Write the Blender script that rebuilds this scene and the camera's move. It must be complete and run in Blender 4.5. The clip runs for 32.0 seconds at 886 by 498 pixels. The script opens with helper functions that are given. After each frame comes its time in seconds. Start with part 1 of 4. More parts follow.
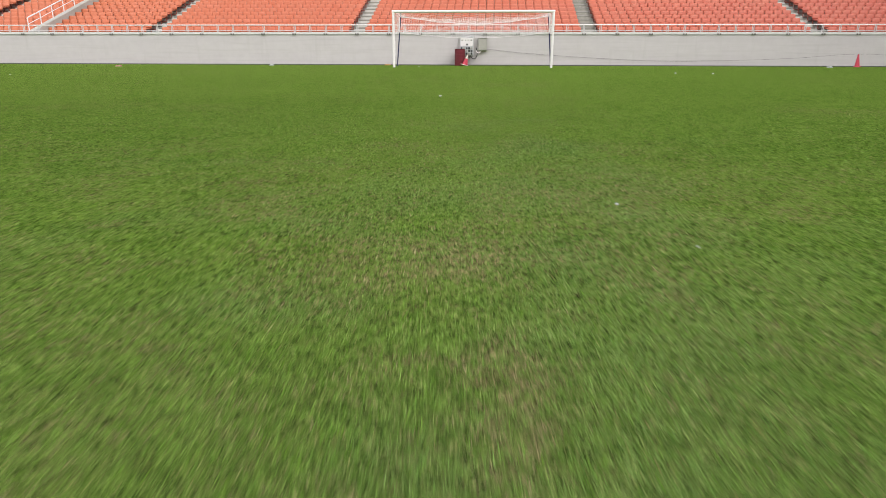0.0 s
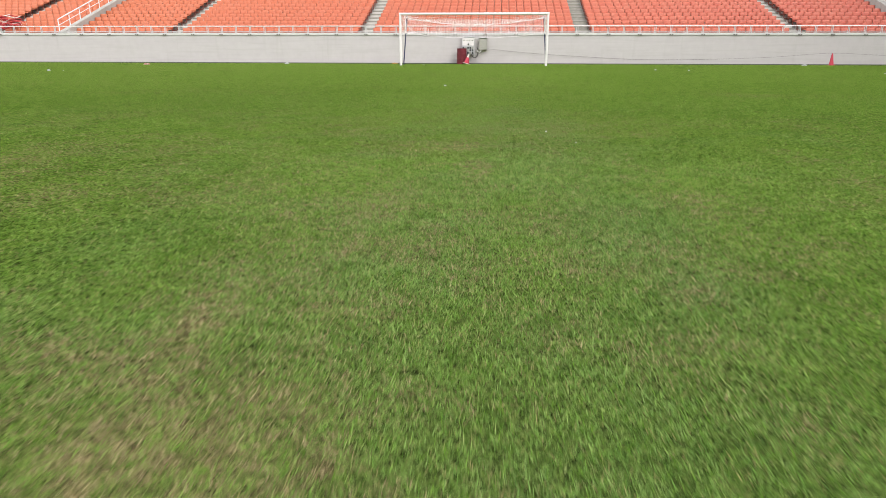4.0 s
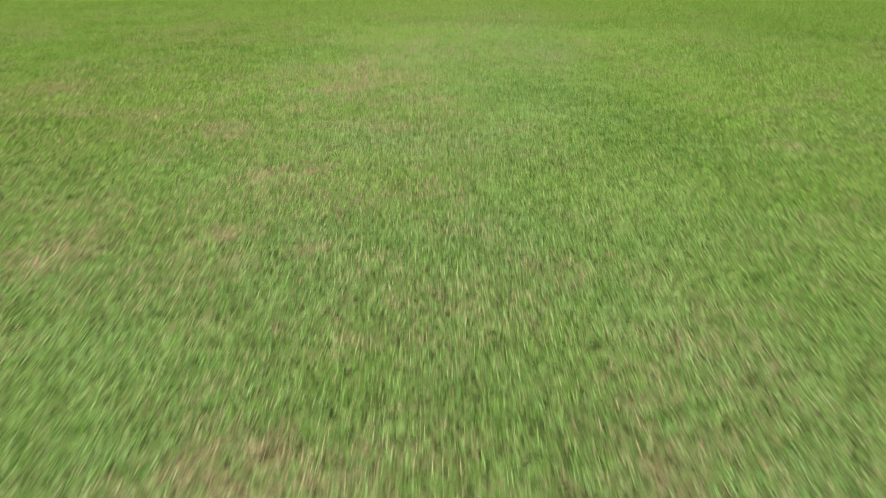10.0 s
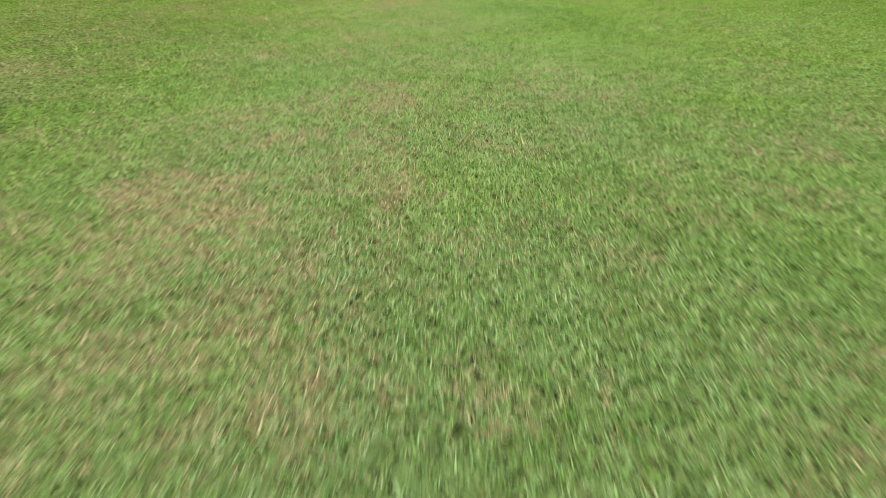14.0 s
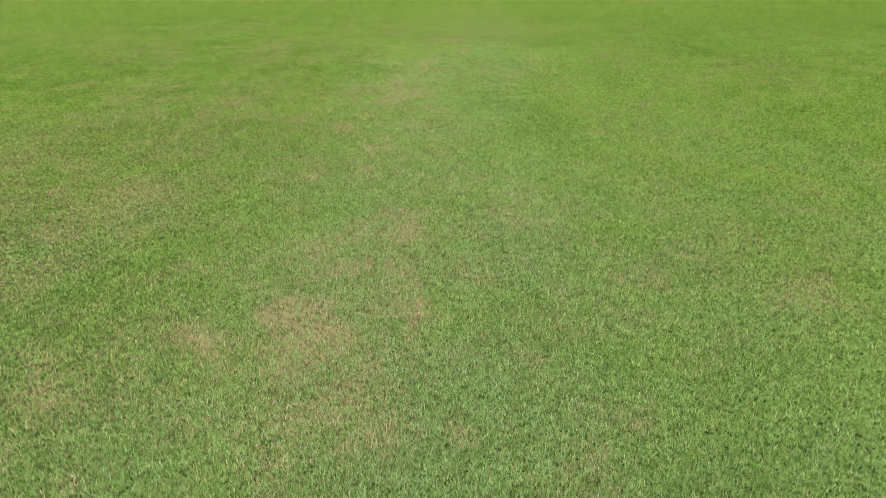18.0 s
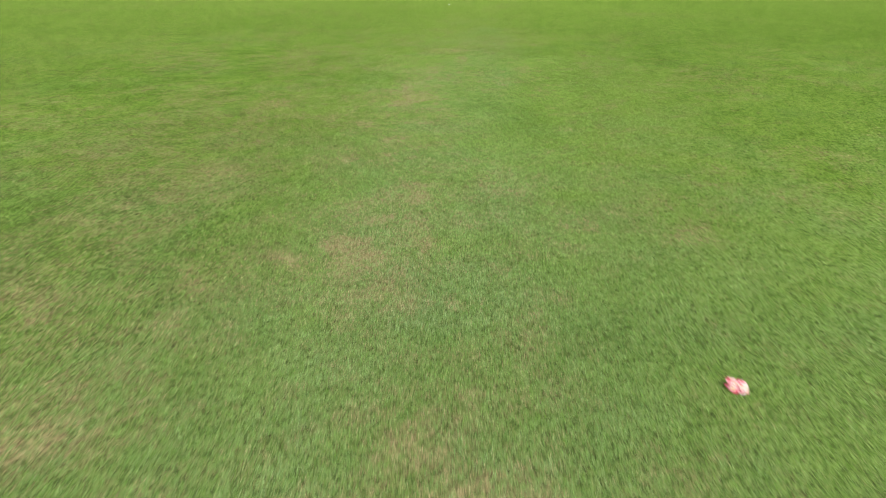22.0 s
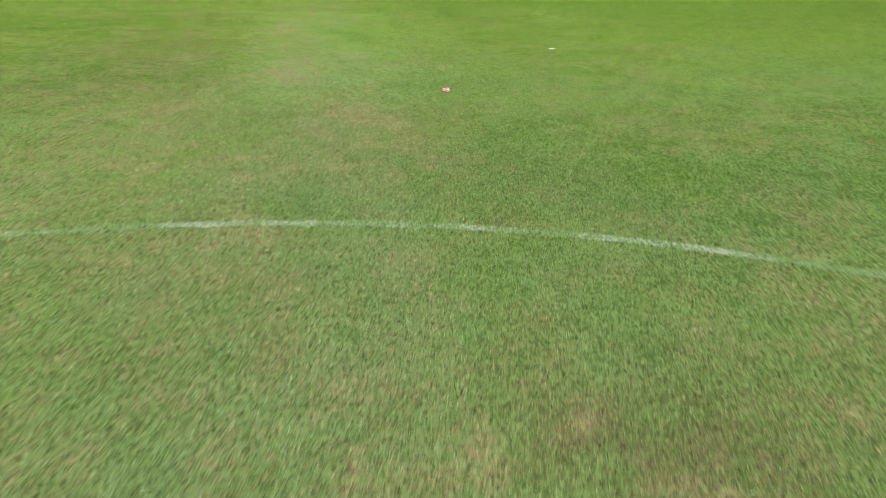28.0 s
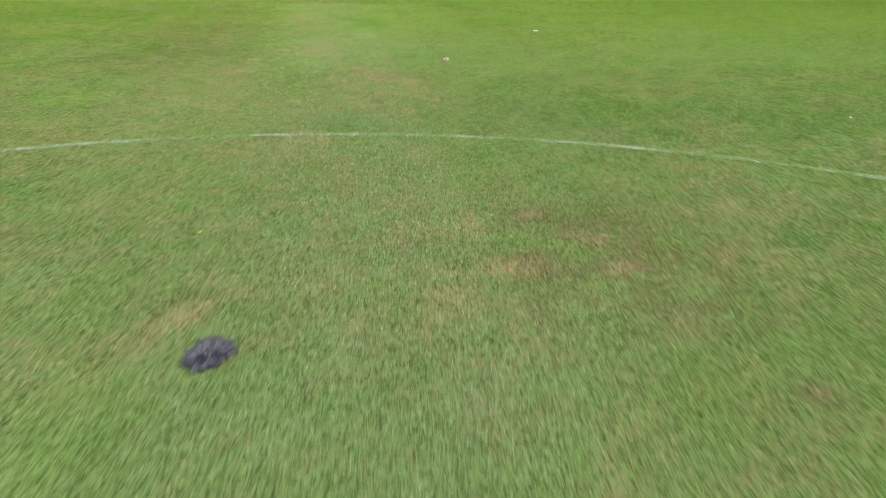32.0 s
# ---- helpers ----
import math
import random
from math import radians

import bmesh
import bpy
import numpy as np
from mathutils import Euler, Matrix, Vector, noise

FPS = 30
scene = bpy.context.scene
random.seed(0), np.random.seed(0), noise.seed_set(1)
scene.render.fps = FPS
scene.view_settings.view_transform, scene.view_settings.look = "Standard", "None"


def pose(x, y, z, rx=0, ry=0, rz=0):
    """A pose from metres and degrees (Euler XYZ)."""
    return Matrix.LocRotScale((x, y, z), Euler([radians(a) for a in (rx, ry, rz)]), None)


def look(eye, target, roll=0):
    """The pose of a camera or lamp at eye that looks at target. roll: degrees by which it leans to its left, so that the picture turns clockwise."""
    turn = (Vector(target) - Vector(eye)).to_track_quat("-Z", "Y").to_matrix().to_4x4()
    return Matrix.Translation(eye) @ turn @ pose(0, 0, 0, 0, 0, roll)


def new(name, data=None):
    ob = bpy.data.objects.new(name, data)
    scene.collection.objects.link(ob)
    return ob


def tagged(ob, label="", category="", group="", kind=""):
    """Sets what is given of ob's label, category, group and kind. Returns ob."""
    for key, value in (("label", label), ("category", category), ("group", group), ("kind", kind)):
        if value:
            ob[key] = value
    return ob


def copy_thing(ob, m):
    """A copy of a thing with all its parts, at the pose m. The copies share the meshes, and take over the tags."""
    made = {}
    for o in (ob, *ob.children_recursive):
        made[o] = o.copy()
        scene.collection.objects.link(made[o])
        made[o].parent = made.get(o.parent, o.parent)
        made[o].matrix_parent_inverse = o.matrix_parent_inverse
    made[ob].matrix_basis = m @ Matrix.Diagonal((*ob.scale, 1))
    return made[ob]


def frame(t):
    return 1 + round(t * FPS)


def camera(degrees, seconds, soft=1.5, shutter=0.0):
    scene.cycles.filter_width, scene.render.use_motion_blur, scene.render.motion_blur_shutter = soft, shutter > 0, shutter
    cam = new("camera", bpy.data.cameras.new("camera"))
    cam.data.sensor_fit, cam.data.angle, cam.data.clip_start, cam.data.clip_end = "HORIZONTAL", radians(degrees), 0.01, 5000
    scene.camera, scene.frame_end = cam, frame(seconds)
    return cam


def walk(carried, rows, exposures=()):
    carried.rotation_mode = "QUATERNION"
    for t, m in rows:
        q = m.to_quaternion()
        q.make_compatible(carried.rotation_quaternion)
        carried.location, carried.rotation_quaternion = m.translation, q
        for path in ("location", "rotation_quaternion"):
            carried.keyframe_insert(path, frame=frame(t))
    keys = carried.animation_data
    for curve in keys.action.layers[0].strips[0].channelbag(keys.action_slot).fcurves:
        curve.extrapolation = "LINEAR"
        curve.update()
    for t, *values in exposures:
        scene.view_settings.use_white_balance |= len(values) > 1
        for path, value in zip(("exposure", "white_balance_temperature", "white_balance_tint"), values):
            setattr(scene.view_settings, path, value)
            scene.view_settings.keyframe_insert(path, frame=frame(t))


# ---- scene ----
cam = camera(69.6, 32.0, soft=0.5, shutter=1.1)
PATH = [
    (0, (1.069, -31.441, 0.725), (0.922, -29.536, 0.133), 0.12),
    (0.5, (1.107, -31.882, 0.725), (0.958, -29.978, 0.13), 0.12),
    (1, (1.136, -32.289, 0.719), (0.985, -30.385, 0.125), 0.12),
    (2.5, (1.204, -33.382, 0.7), (1.053, -31.478, 0.107), 0.12),
    (4.5, (1.235, -34.316, 0.687), (1.081, -32.412, 0.096), 0.12),
    (6, (1.24, -35.153, 0.686), (1.09, -33.247, 0.097), 0.12),
    (6.5, (1.251, -35.415, 0.685), (1.103, -33.51, 0.095), 0.12),
    (7, (1.272, -35.682, 0.687), (1.125, -33.784, 0.073), 0.12),
    (7.5, (1.298, -35.939, 0.682), (1.151, -34.06, 0.012), 0.12),
    (8, (1.32, -36.213, 0.68), (1.174, -34.352, -0.037), 0.12),
    (8.5, (1.342, -36.463, 0.679), (1.198, -34.617, -0.078), 0.12),
    (9, (1.357, -36.718, 0.68), (1.212, -34.877, -0.087), 0.2),
    (9.5, (1.374, -36.975, 0.677), (1.228, -35.134, -0.089), 0.1),
    (10, (1.395, -37.234, 0.677), (1.249, -35.417, -0.147), 0.1),
    (10.5, (1.42, -37.502, 0.675), (1.276, -35.716, -0.215), 0.2),
    (11, (1.44, -37.749, 0.679), (1.295, -35.969, -0.221), 0.1),
    (11.5, (1.456, -37.984, 0.66), (1.312, -36.204, -0.24), 0.1),
    (12, (1.473, -38.245, 0.624), (1.328, -36.465, -0.276), 0.1),
    (12.5, (1.493, -38.504, 0.604), (1.345, -36.723, -0.294), -0.1),
    (13, (1.511, -38.756, 0.602), (1.363, -36.975, -0.297), -0.1),
    (13.5, (1.525, -39.009, 0.608), (1.377, -37.229, -0.293), -0.0),
    (14, (1.541, -39.263, 0.605), (1.391, -37.482, -0.294), -0.1),
    (14.5, (1.555, -39.514, 0.605), (1.406, -37.734, -0.295), -0.1),
    (16.5, (1.638, -40.27, 0.985), (1.493, -38.488, 0.088), -0.1),
    (17, (1.639, -40.309, 1.213), (1.492, -38.528, 0.316), -0.2),
    (17.5, (1.641, -40.312, 1.441), (1.493, -38.527, 0.55), -0.3),
    (18, (1.636, -40.309, 1.631), (1.49, -38.525, 0.739), -0.4),
    (18.5, (1.643, -40.306, 1.736), (1.494, -38.521, 0.846), -0.4),
    (19, (1.653, -40.319, 1.817), (1.502, -38.535, 0.927), -0.5),
    (19.5, (1.661, -40.403, 1.869), (1.508, -38.617, 0.982), -0.5),
    (20, (1.673, -40.557, 1.933), (1.522, -38.772, 1.044), -0.4),
    (20.5, (1.697, -40.793, 1.986), (1.544, -39.008, 1.096), -0.4),
    (21, (1.716, -41.061, 2.005), (1.564, -39.276, 1.117), -0.4),
    (21.5, (1.743, -41.422, 2.002), (1.589, -39.635, 1.116), -0.4),
    (22, (1.761, -41.835, 2.003), (1.61, -40.048, 1.117), -0.2),
    (22.5, (1.807, -42.269, 2.006), (1.659, -40.483, 1.118), -0.4),
    (23, (1.827, -42.735, 1.998), (1.719, -40.946, 1.111), -0.3),
    (23.5, (1.857, -43.211, 1.982), (1.749, -41.42, 1.098), -0.4),
    (24, (1.887, -43.717, 1.976), (1.778, -41.926, 1.093), -0.4),
    (24.5, (1.909, -44.219, 1.982), (1.805, -42.43, 1.094), -0.3),
    (25, (1.938, -44.746, 1.98), (1.842, -42.956, 1.092), -0.3),
    (25.5, (1.951, -45.254, 1.975), (1.876, -43.463, 1.087), -0.1),
    (26, (1.951, -45.768, 1.974), (1.931, -43.976, 1.085), -0.2),
    (26.5, (1.919, -46.278, 1.973), (2.039, -44.492, 1.082), 0.1),
    (28.5, (1.375, -48.01, 1.828), (1.697, -46.243, 0.949), 1.4),
    (29, (1.329, -48.323, 1.843), (1.649, -46.558, 0.959), 1.2),
    (29.5, (1.337, -48.399, 1.845), (1.655, -46.633, 0.962), 1.1),
    (30, (1.333, -48.396, 1.842), (1.653, -46.63, 0.959), 1.2),
    (30.5, (1.305, -48.441, 1.845), (1.625, -46.675, 0.965), 1.2),
    (31, (1.239, -48.711, 1.85), (1.561, -46.945, 0.968), 1.3),
    (31.5, (1.159, -49.215, 1.842), (1.48, -47.449, 0.96), 1.2),
    (32, (1.084, -49.812, 1.839), (1.402, -48.046, 0.957), 1.0),
]
walk(cam, [(t, look(eye, target, roll)) for t, eye, target, roll in PATH], [(0, 0.54), (0.8, 0.66), (5, 0.72), (7.2, 0.69), (8.0, 0.88), (8.7, 1.18), (32, 1.25)])

# ---------------------------------------------------------------- world and sun
world = bpy.data.worlds.new("overcast_sky")
scene.world = world
world.use_nodes = True
wn, wl = world.node_tree.nodes, world.node_tree.links
sky = wn.new("ShaderNodeTexSky")
sky.sky_type = "NISHITA"
sky.sun_disc = False
sky.sun_elevation, sky.sun_rotation = radians(45), radians(228)
sky.dust_density, sky.air_density = 4.0, 1.0
soft_sky = wn.new("ShaderNodeHueSaturation")
soft_sky.inputs["Saturation"].default_value = 0.25
wl.new(sky.outputs["Color"], soft_sky.inputs["Color"])
wl.new(soft_sky.outputs["Color"], wn["Background"].inputs["Color"])
wn["Background"].inputs["Strength"].default_value = 0.095
sun_data = bpy.data.lights.new("sun", "SUN")
sun_data.energy, sun_data.angle, sun_data.color = 2.45, radians(45), (1.0, 0.965, 0.92)
sun = new("sun", sun_data)
sun.matrix_world = look((45, -60, 60), (0, -20, 0))


# ---------------------------------------------------------------- materials
def mat(name, rough=0.7, metal=0.0, spec=0.4):
    m = bpy.data.materials.new(name)
    m.use_nodes = True
    n, l = m.node_tree.nodes, m.node_tree.links
    b = n["Principled BSDF"]
    b.inputs["Roughness"].default_value = rough
    b.inputs["Metallic"].default_value = metal
    b.inputs["Specular IOR Level"].default_value = spec
    return m, n, l, b


def noise_node(n, l, scale, detail=4.0, rough=0.6, vector=None):
    t = n.new("ShaderNodeTexNoise")
    t.inputs["Scale"].default_value = scale
    t.inputs["Detail"].default_value = detail
    t.inputs["Roughness"].default_value = rough
    if vector is not None:
        l.new(vector, t.inputs["Vector"])
    return t.outputs["Fac"]


def ramp(n, l, fac, stops):
    r = n.new("ShaderNodeValToRGB")
    while len(r.color_ramp.elements) < len(stops):
        r.color_ramp.elements.new(0.5)
    for e, (p, c) in zip(r.color_ramp.elements, stops):
        e.position, e.color = p, (*c, 1) if len(c) == 3 else c
    l.new(fac, r.inputs["Fac"])
    return r.outputs["Color"]


def mix(n, l, fac, a, b, blend="MIX"):
    x = n.new("ShaderNodeMix")
    x.data_type, x.blend_type = "RGBA", blend
    for value, socket in ((fac, x.inputs[0]), (a, x.inputs[6]), (b, x.inputs[7])):
        if hasattr(value, "links"):
            l.new(value, socket)
        elif isinstance(value, tuple):
            socket.default_value = (*value, 1)
        else:
            socket.default_value = value
    return x.outputs[2]


def maths(n, l, op, a, b, clamp=False):
    x = n.new("ShaderNodeMath")
    x.operation, x.use_clamp = op, clamp
    for value, socket in ((a, x.inputs[0]), (b, x.inputs[1])):
        if hasattr(value, "links"):
            l.new(value, socket)
        else:
            socket.default_value = value
    return x.outputs[0]


def bump(n, l, b, height, strength, distance):
    x = n.new("ShaderNodeBump")
    x.inputs["Strength"].default_value, x.inputs["Distance"].default_value = strength, distance
    l.new(height, x.inputs["Height"])
    l.new(x.outputs["Normal"], b.inputs["Normal"])


def attribute(n, name):
    a = n.new("ShaderNodeAttribute")
    a.attribute_name = name
    return a.outputs["Fac"]


def place(n):
    return n.new("ShaderNodeNewGeometry").outputs["Position"]


def worn(name, colour, other, rough, scale, metal=0.0, relief=0.15, depth=0.004, stain=None, amount=0.5):
    """A surface with grain and blotches of a second colour, and stains of a third."""
    m, n, l, b = mat(name, rough, metal)
    p = place(n)
    blot = ramp(n, l, noise_node(n, l, scale, 5, 0.65, p), ((0.3, (0, 0, 0)), (0.7, (1, 1, 1))))
    c = mix(n, l, blot, colour, other)
    if stain:
        s = ramp(n, l, noise_node(n, l, scale * 0.23, 6, 0.7, p), ((0.52, (0, 0, 0)), (0.72, (amount,) * 3)))
        c = mix(n, l, s, c, stain)
    l.new(c, b.inputs["Base Color"])
    bump(n, l, b, noise_node(n, l, scale * 9, 3, 0.6, p), relief, depth)
    return m


GREEN_DEEP, GREEN_MID, GREEN_PALE = (0.034, 0.085, 0.014), (0.15, 0.288, 0.06), (0.315, 0.42, 0.245)
# the last colour is the near-black shade between leaves, put into the base colour
STRAW, THATCH, GREY_GREEN, GAP_SHADE = (0.49, 0.41, 0.225), (0.145, 0.11, 0.055), (0.185, 0.315, 0.175), (0.022, 0.028, 0.011)


def grass_colour(n, l, rnd, other, cool=0.45):
    """Turf colour from the sheet's tone and dryness and two values of each leaf; the dryness is the share of straw leaves."""
    tone = attribute(n, "tone")
    fleck = spread(n, l, noise_node(n, l, 19, 3, 0.7, place(n)), 0.35, 0.65)
    dry = maths(n, l, "MULTIPLY", attribute(n, "dry"), maths(n, l, "ADD", maths(n, l, "MULTIPLY", fleck, 1.7), 0.13))
    k = maths(n, l, "ADD", maths(n, l, "ADD", maths(n, l, "MULTIPLY", tone, 0.5), -0.13), maths(n, l, "MULTIPLY", rnd, 0.95))
    green = ramp(n, l, k, ((0.08, GREEN_DEEP), (0.52, GREEN_MID), (1.0, GREEN_PALE)))
    green = mix(n, l, maths(n, l, "MULTIPLY", maths(n, l, "GREATER_THAN", other, 0.55), cool), green, GREY_GREEN)
    dead = mix(n, l, rnd, THATCH, STRAW)
    turned = maths(n, l, "MULTIPLY", maths(n, l, "ADD", maths(n, l, "SUBTRACT", dry, other), 0.08), 5.0, True)
    return green, dead, turned


def freshen(n, l, c):
    """Fresh turf holds less blue than worn turf."""
    return mix(n, l, 1.0, c, mix(n, l, attribute(n, "fresh"), (1.0, 1.0, 1.0), (0.925, 1.015, 0.385)), "MULTIPLY")


def grass_blade_material():
    m, n, l, b = mat("grass_blade", 0.8, 0.0, 0.08)
    rnd = attribute(n, "rnd")
    other = maths(n, l, "FRACT", maths(n, l, "MULTIPLY", rnd, 17.3), 0.0)
    green, dead, turned = grass_colour(n, l, rnd, other)
    c = mix(n, l, turned, freshen(n, l, green), dead)
    # a few leaves have browned right through
    brown = maths(n, l, "GREATER_THAN", maths(n, l, "FRACT", maths(n, l, "MULTIPLY", rnd, 61.7), 0.0), 0.93)
    c = mix(n, l, maths(n, l, "MULTIPLY", brown, 0.7), c, (0.34, 0.25, 0.125))
    l.new(c, b.inputs["Base Color"])
    # short leaves share the sward's upward normal
    up = n.new("ShaderNodeMix")
    up.data_type = "VECTOR"
    up.inputs[0].default_value = 0.64
    l.new(n.new("ShaderNodeNewGeometry").outputs["Normal"], up.inputs[4])
    up.inputs[5].default_value = (0, 0, 1)
    unit = n.new("ShaderNodeVectorMath")
    unit.operation = "NORMALIZE"
    l.new(up.outputs[1], unit.inputs[0])
    l.new(unit.outputs[0], b.inputs["Normal"])
    tr = n.new("ShaderNodeBsdfTranslucent")
    l.new(c, tr.inputs["Color"])
    ms = n.new("ShaderNodeMixShader")
    ms.inputs[0].default_value = 0.2
    l.new(b.outputs[0], ms.inputs[1])
    l.new(tr.outputs[0], ms.inputs[2])
    l.new(ms.outputs[0], n["Material Output"].inputs["Surface"])
    return m


def spread(n, l, fac, lo, hi):
    r = n.new("ShaderNodeMapRange")
    r.inputs[1].default_value, r.inputs[2].default_value = lo, hi
    l.new(fac, r.inputs[0])
    return r.outputs[0]


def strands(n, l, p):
    """Matted leaves about three millimetres wide, lying over one another in several directions: their height, their
    brightness by depth (shade put into the colour: lower leaves darker, gaps darkest), and two values of each leaf."""
    bend = n.new("ShaderNodeTexNoise")
    bend.noise_dimensions = "2D"
    bend.inputs["Scale"].default_value, bend.inputs["Detail"].default_value = 34.0, 1.0
    l.new(p, bend.inputs["Vector"])
    wind = n.new("ShaderNodeVectorMath")
    wind.operation = "MULTIPLY_ADD"
    l.new(bend.outputs["Color"], wind.inputs[0])
    wind.inputs[1].default_value = (0.025, 0.025, 0.0)
    l.new(p, wind.inputs[2])
    height, cover, rnd, other = None, None, None, None
    for i, (turn, across) in enumerate(((0.3, 150), (1.25, 170), (2.2, 160), (0.85, 185), (2.75, 175))):
        v = n.new("ShaderNodeMapping")
        v.inputs["Rotation"].default_value = (0, 0, turn)
        l.new(wind.outputs[0], v.inputs["Vector"])
        w = n.new("ShaderNodeMapping")
        w.inputs["Location"].default_value = (3.7 * i, 5.3 * i, 0)
        w.inputs["Scale"].default_value = (1, 0.15, 1)
        l.new(v.outputs[0], w.inputs["Vector"])
        t = n.new("ShaderNodeTexNoise")
        t.noise_dimensions = "2D"
        t.inputs["Scale"].default_value = across
        t.inputs["Detail"].default_value = 0.0
        l.new(w.outputs[0], t.inputs["Vector"])
        c = n.new("ShaderNodeSeparateColor")
        l.new(t.outputs["Color"], c.inputs[0])
        on = spread(n, l, c.outputs[0], 0.55, 0.585)
        shade, kind = spread(n, l, c.outputs[1], 0.33, 0.67), spread(n, l, c.outputs[2], 0.34, 0.66)
        # lower layers get a smaller value: shade from the leaves above, as colour
        layer_light = n.new("ShaderNodeValue").outputs[0]
        layer_light.default_value = (0.45, 0.58, 0.72, 0.86, 1.0)[i]
        if rnd is None:
            low = n.new("ShaderNodeValue").outputs[0]
            low.default_value = 0.0
            cover, rnd, other, height = blend(n, l, on, low, layer_light), shade, kind, c.outputs[0]
        else:
            cover = blend(n, l, on, cover, layer_light)
            rnd, other = blend(n, l, on, rnd, shade), blend(n, l, on, other, kind)
            height = blend(n, l, on, height, maths(n, l, "ADD", c.outputs[0], 0.06 * i))
    return height, cover, rnd, other


def blend(n, l, fac, a, b):
    x = n.new("ShaderNodeMix")
    l.new(fac, x.inputs[0])
    l.new(a, x.inputs[2])
    l.new(b, x.inputs[3])
    return x.outputs[0]


def ground_material():
    m, n, l, b = mat("turf_ground", 1.0, 0.0, 0.0)
    p = place(n)
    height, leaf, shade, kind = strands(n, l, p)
    clump = noise_node(n, l, 30, 4, 0.75, p)
    tuft = maths(n, l, "ADD", maths(n, l, "MULTIPLY", spread(n, l, clump, 0.3, 0.7), 0.55), maths(n, l, "MULTIPLY", spread(n, l, noise_node(n, l, 7, 5, 0.8, p), 0.34, 0.66), 0.5))
    tuft = maths(n, l, "ADD", tuft, maths(n, l, "MULTIPLY", maths(n, l, "SUBTRACT", noise_node(n, l, 1.7, 6, 0.75, p), 0.5), 0.85))
    rnd = maths(n, l, "ADD", maths(n, l, "MULTIPLY", shade, 0.95), maths(n, l, "SUBTRACT", tuft, 0.475))
    other = maths(n, l, "ADD", maths(n, l, "MULTIPLY", kind, 0.8), maths(n, l, "MULTIPLY", spread(n, l, noise_node(n, l, 14, 4, 0.75, p), 0.32, 0.68), 0.2))
    green, dead, turned = grass_colour(n, l, rnd, other, 0.4)
    c = mix(n, l, turned, freshen(n, l, green), dead)
    # gaps and low leaves are darkened by colour, as shade in the sward
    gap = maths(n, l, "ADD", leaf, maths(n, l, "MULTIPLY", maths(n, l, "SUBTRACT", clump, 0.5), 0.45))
    c = mix(n, l, spread(n, l, gap, 0.9, 0.3), c, GAP_SHADE)
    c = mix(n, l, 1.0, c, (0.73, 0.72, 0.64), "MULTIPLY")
    # near-black green is shade under dense leaves put into colour; dry soil is brown
    shaded_soil = mix(n, l, leaf, (0.014, 0.02, 0.007), (0.09, 0.125, 0.034))
    shaded_soil = mix(n, l, spread(n, l, attribute(n, "dry"), 0.3, 0.7), shaded_soil, mix(n, l, rnd, (0.045, 0.038, 0.017), (0.36, 0.31, 0.15)))
    c = mix(n, l, attribute(n, "cover"), c, shaded_soil)
    pits = maths(n, l, "MULTIPLY", spread(n, l, noise_node(n, l, 42, 3, 0.7, p), 0.48, 0.58), attribute(n, "bare"), True)
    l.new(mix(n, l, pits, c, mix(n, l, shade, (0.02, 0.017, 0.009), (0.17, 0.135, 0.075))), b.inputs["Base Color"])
    bump(n, l, b, height, 0.9, 0.012)
    return m


def layer_material():
    m, n, l, b = mat("paint_on_thatch", 0.9, 0.0, 0.1)
    p = place(n)
    height, leaf, shade, kind = strands(n, l, p)
    patch = noise_node(n, l, 2.6, 4, 0.65, p)
    k = maths(n, l, "ADD", maths(n, l, "MULTIPLY", kind, 0.5), maths(n, l, "MULTIPLY", maths(n, l, "SUBTRACT", patch, 0.5), 1.2))
    # between the leaves the base colour carries painted shade
    grassy = mix(n, l, leaf, GAP_SHADE, mix(n, l, shade, GREEN_DEEP, (0.19, 0.3, 0.1)))
    white = maths(n, l, "MULTIPLY", spread(n, l, k, 0.4, 0.56), leaf)
    l.new(mix(n, l, white, grassy, (0.36, 0.38, 0.34)), b.inputs["Base Color"])
    bump(n, l, b, height, 0.6, 0.008)
    return m


def paint_material():
    m, n, l, b = mat("line_paint", 0.7)
    rnd = attribute(n, "rnd")
    other = maths(n, l, "FRACT", maths(n, l, "MULTIPLY", rnd, 17.3), 0.0)
    green, dead, turned = grass_colour(n, l, rnd, other)
    c = mix(n, l, maths(n, l, "GREATER_THAN", rnd, 0.42), green, mix(n, l, other, (0.5, 0.53, 0.48), (0.74, 0.76, 0.74)))
    l.new(c, b.inputs["Base Color"])
    return m


def wall_material():
    """Painted concrete with blotches, level float marks and faint runs."""
    m, n, l, b = mat("painted_concrete", 0.8)
    p = place(n)
    blot = spread(n, l, noise_node(n, l, 2.2, 5, 0.65, p), 0.3, 0.7)
    c = mix(n, l, blot, (0.485, 0.452, 0.475), (0.52, 0.487, 0.51))
    for size, lo, amount, tint in (((0.35, 1, 7), 0.5, 0.4, (0.42, 0.395, 0.405)), ((3.5, 1, 0.35), 0.56, 0.35, (0.4, 0.38, 0.38)), ((0.12, 1, 3.0), 0.5, 0.3, (0.56, 0.53, 0.55))):
        v = n.new("ShaderNodeMapping")
        v.inputs["Scale"].default_value = size
        l.new(p, v.inputs["Vector"])
        k = spread(n, l, noise_node(n, l, 1.0, 5, 0.6, v.outputs[0]), lo, lo + 0.2)
        c = mix(n, l, maths(n, l, "MULTIPLY", k, amount), c, tint)
    l.new(c, b.inputs["Base Color"])
    bump(n, l, b, noise_node(n, l, 20, 3, 0.6, p), 0.12, 0.004)
    return m


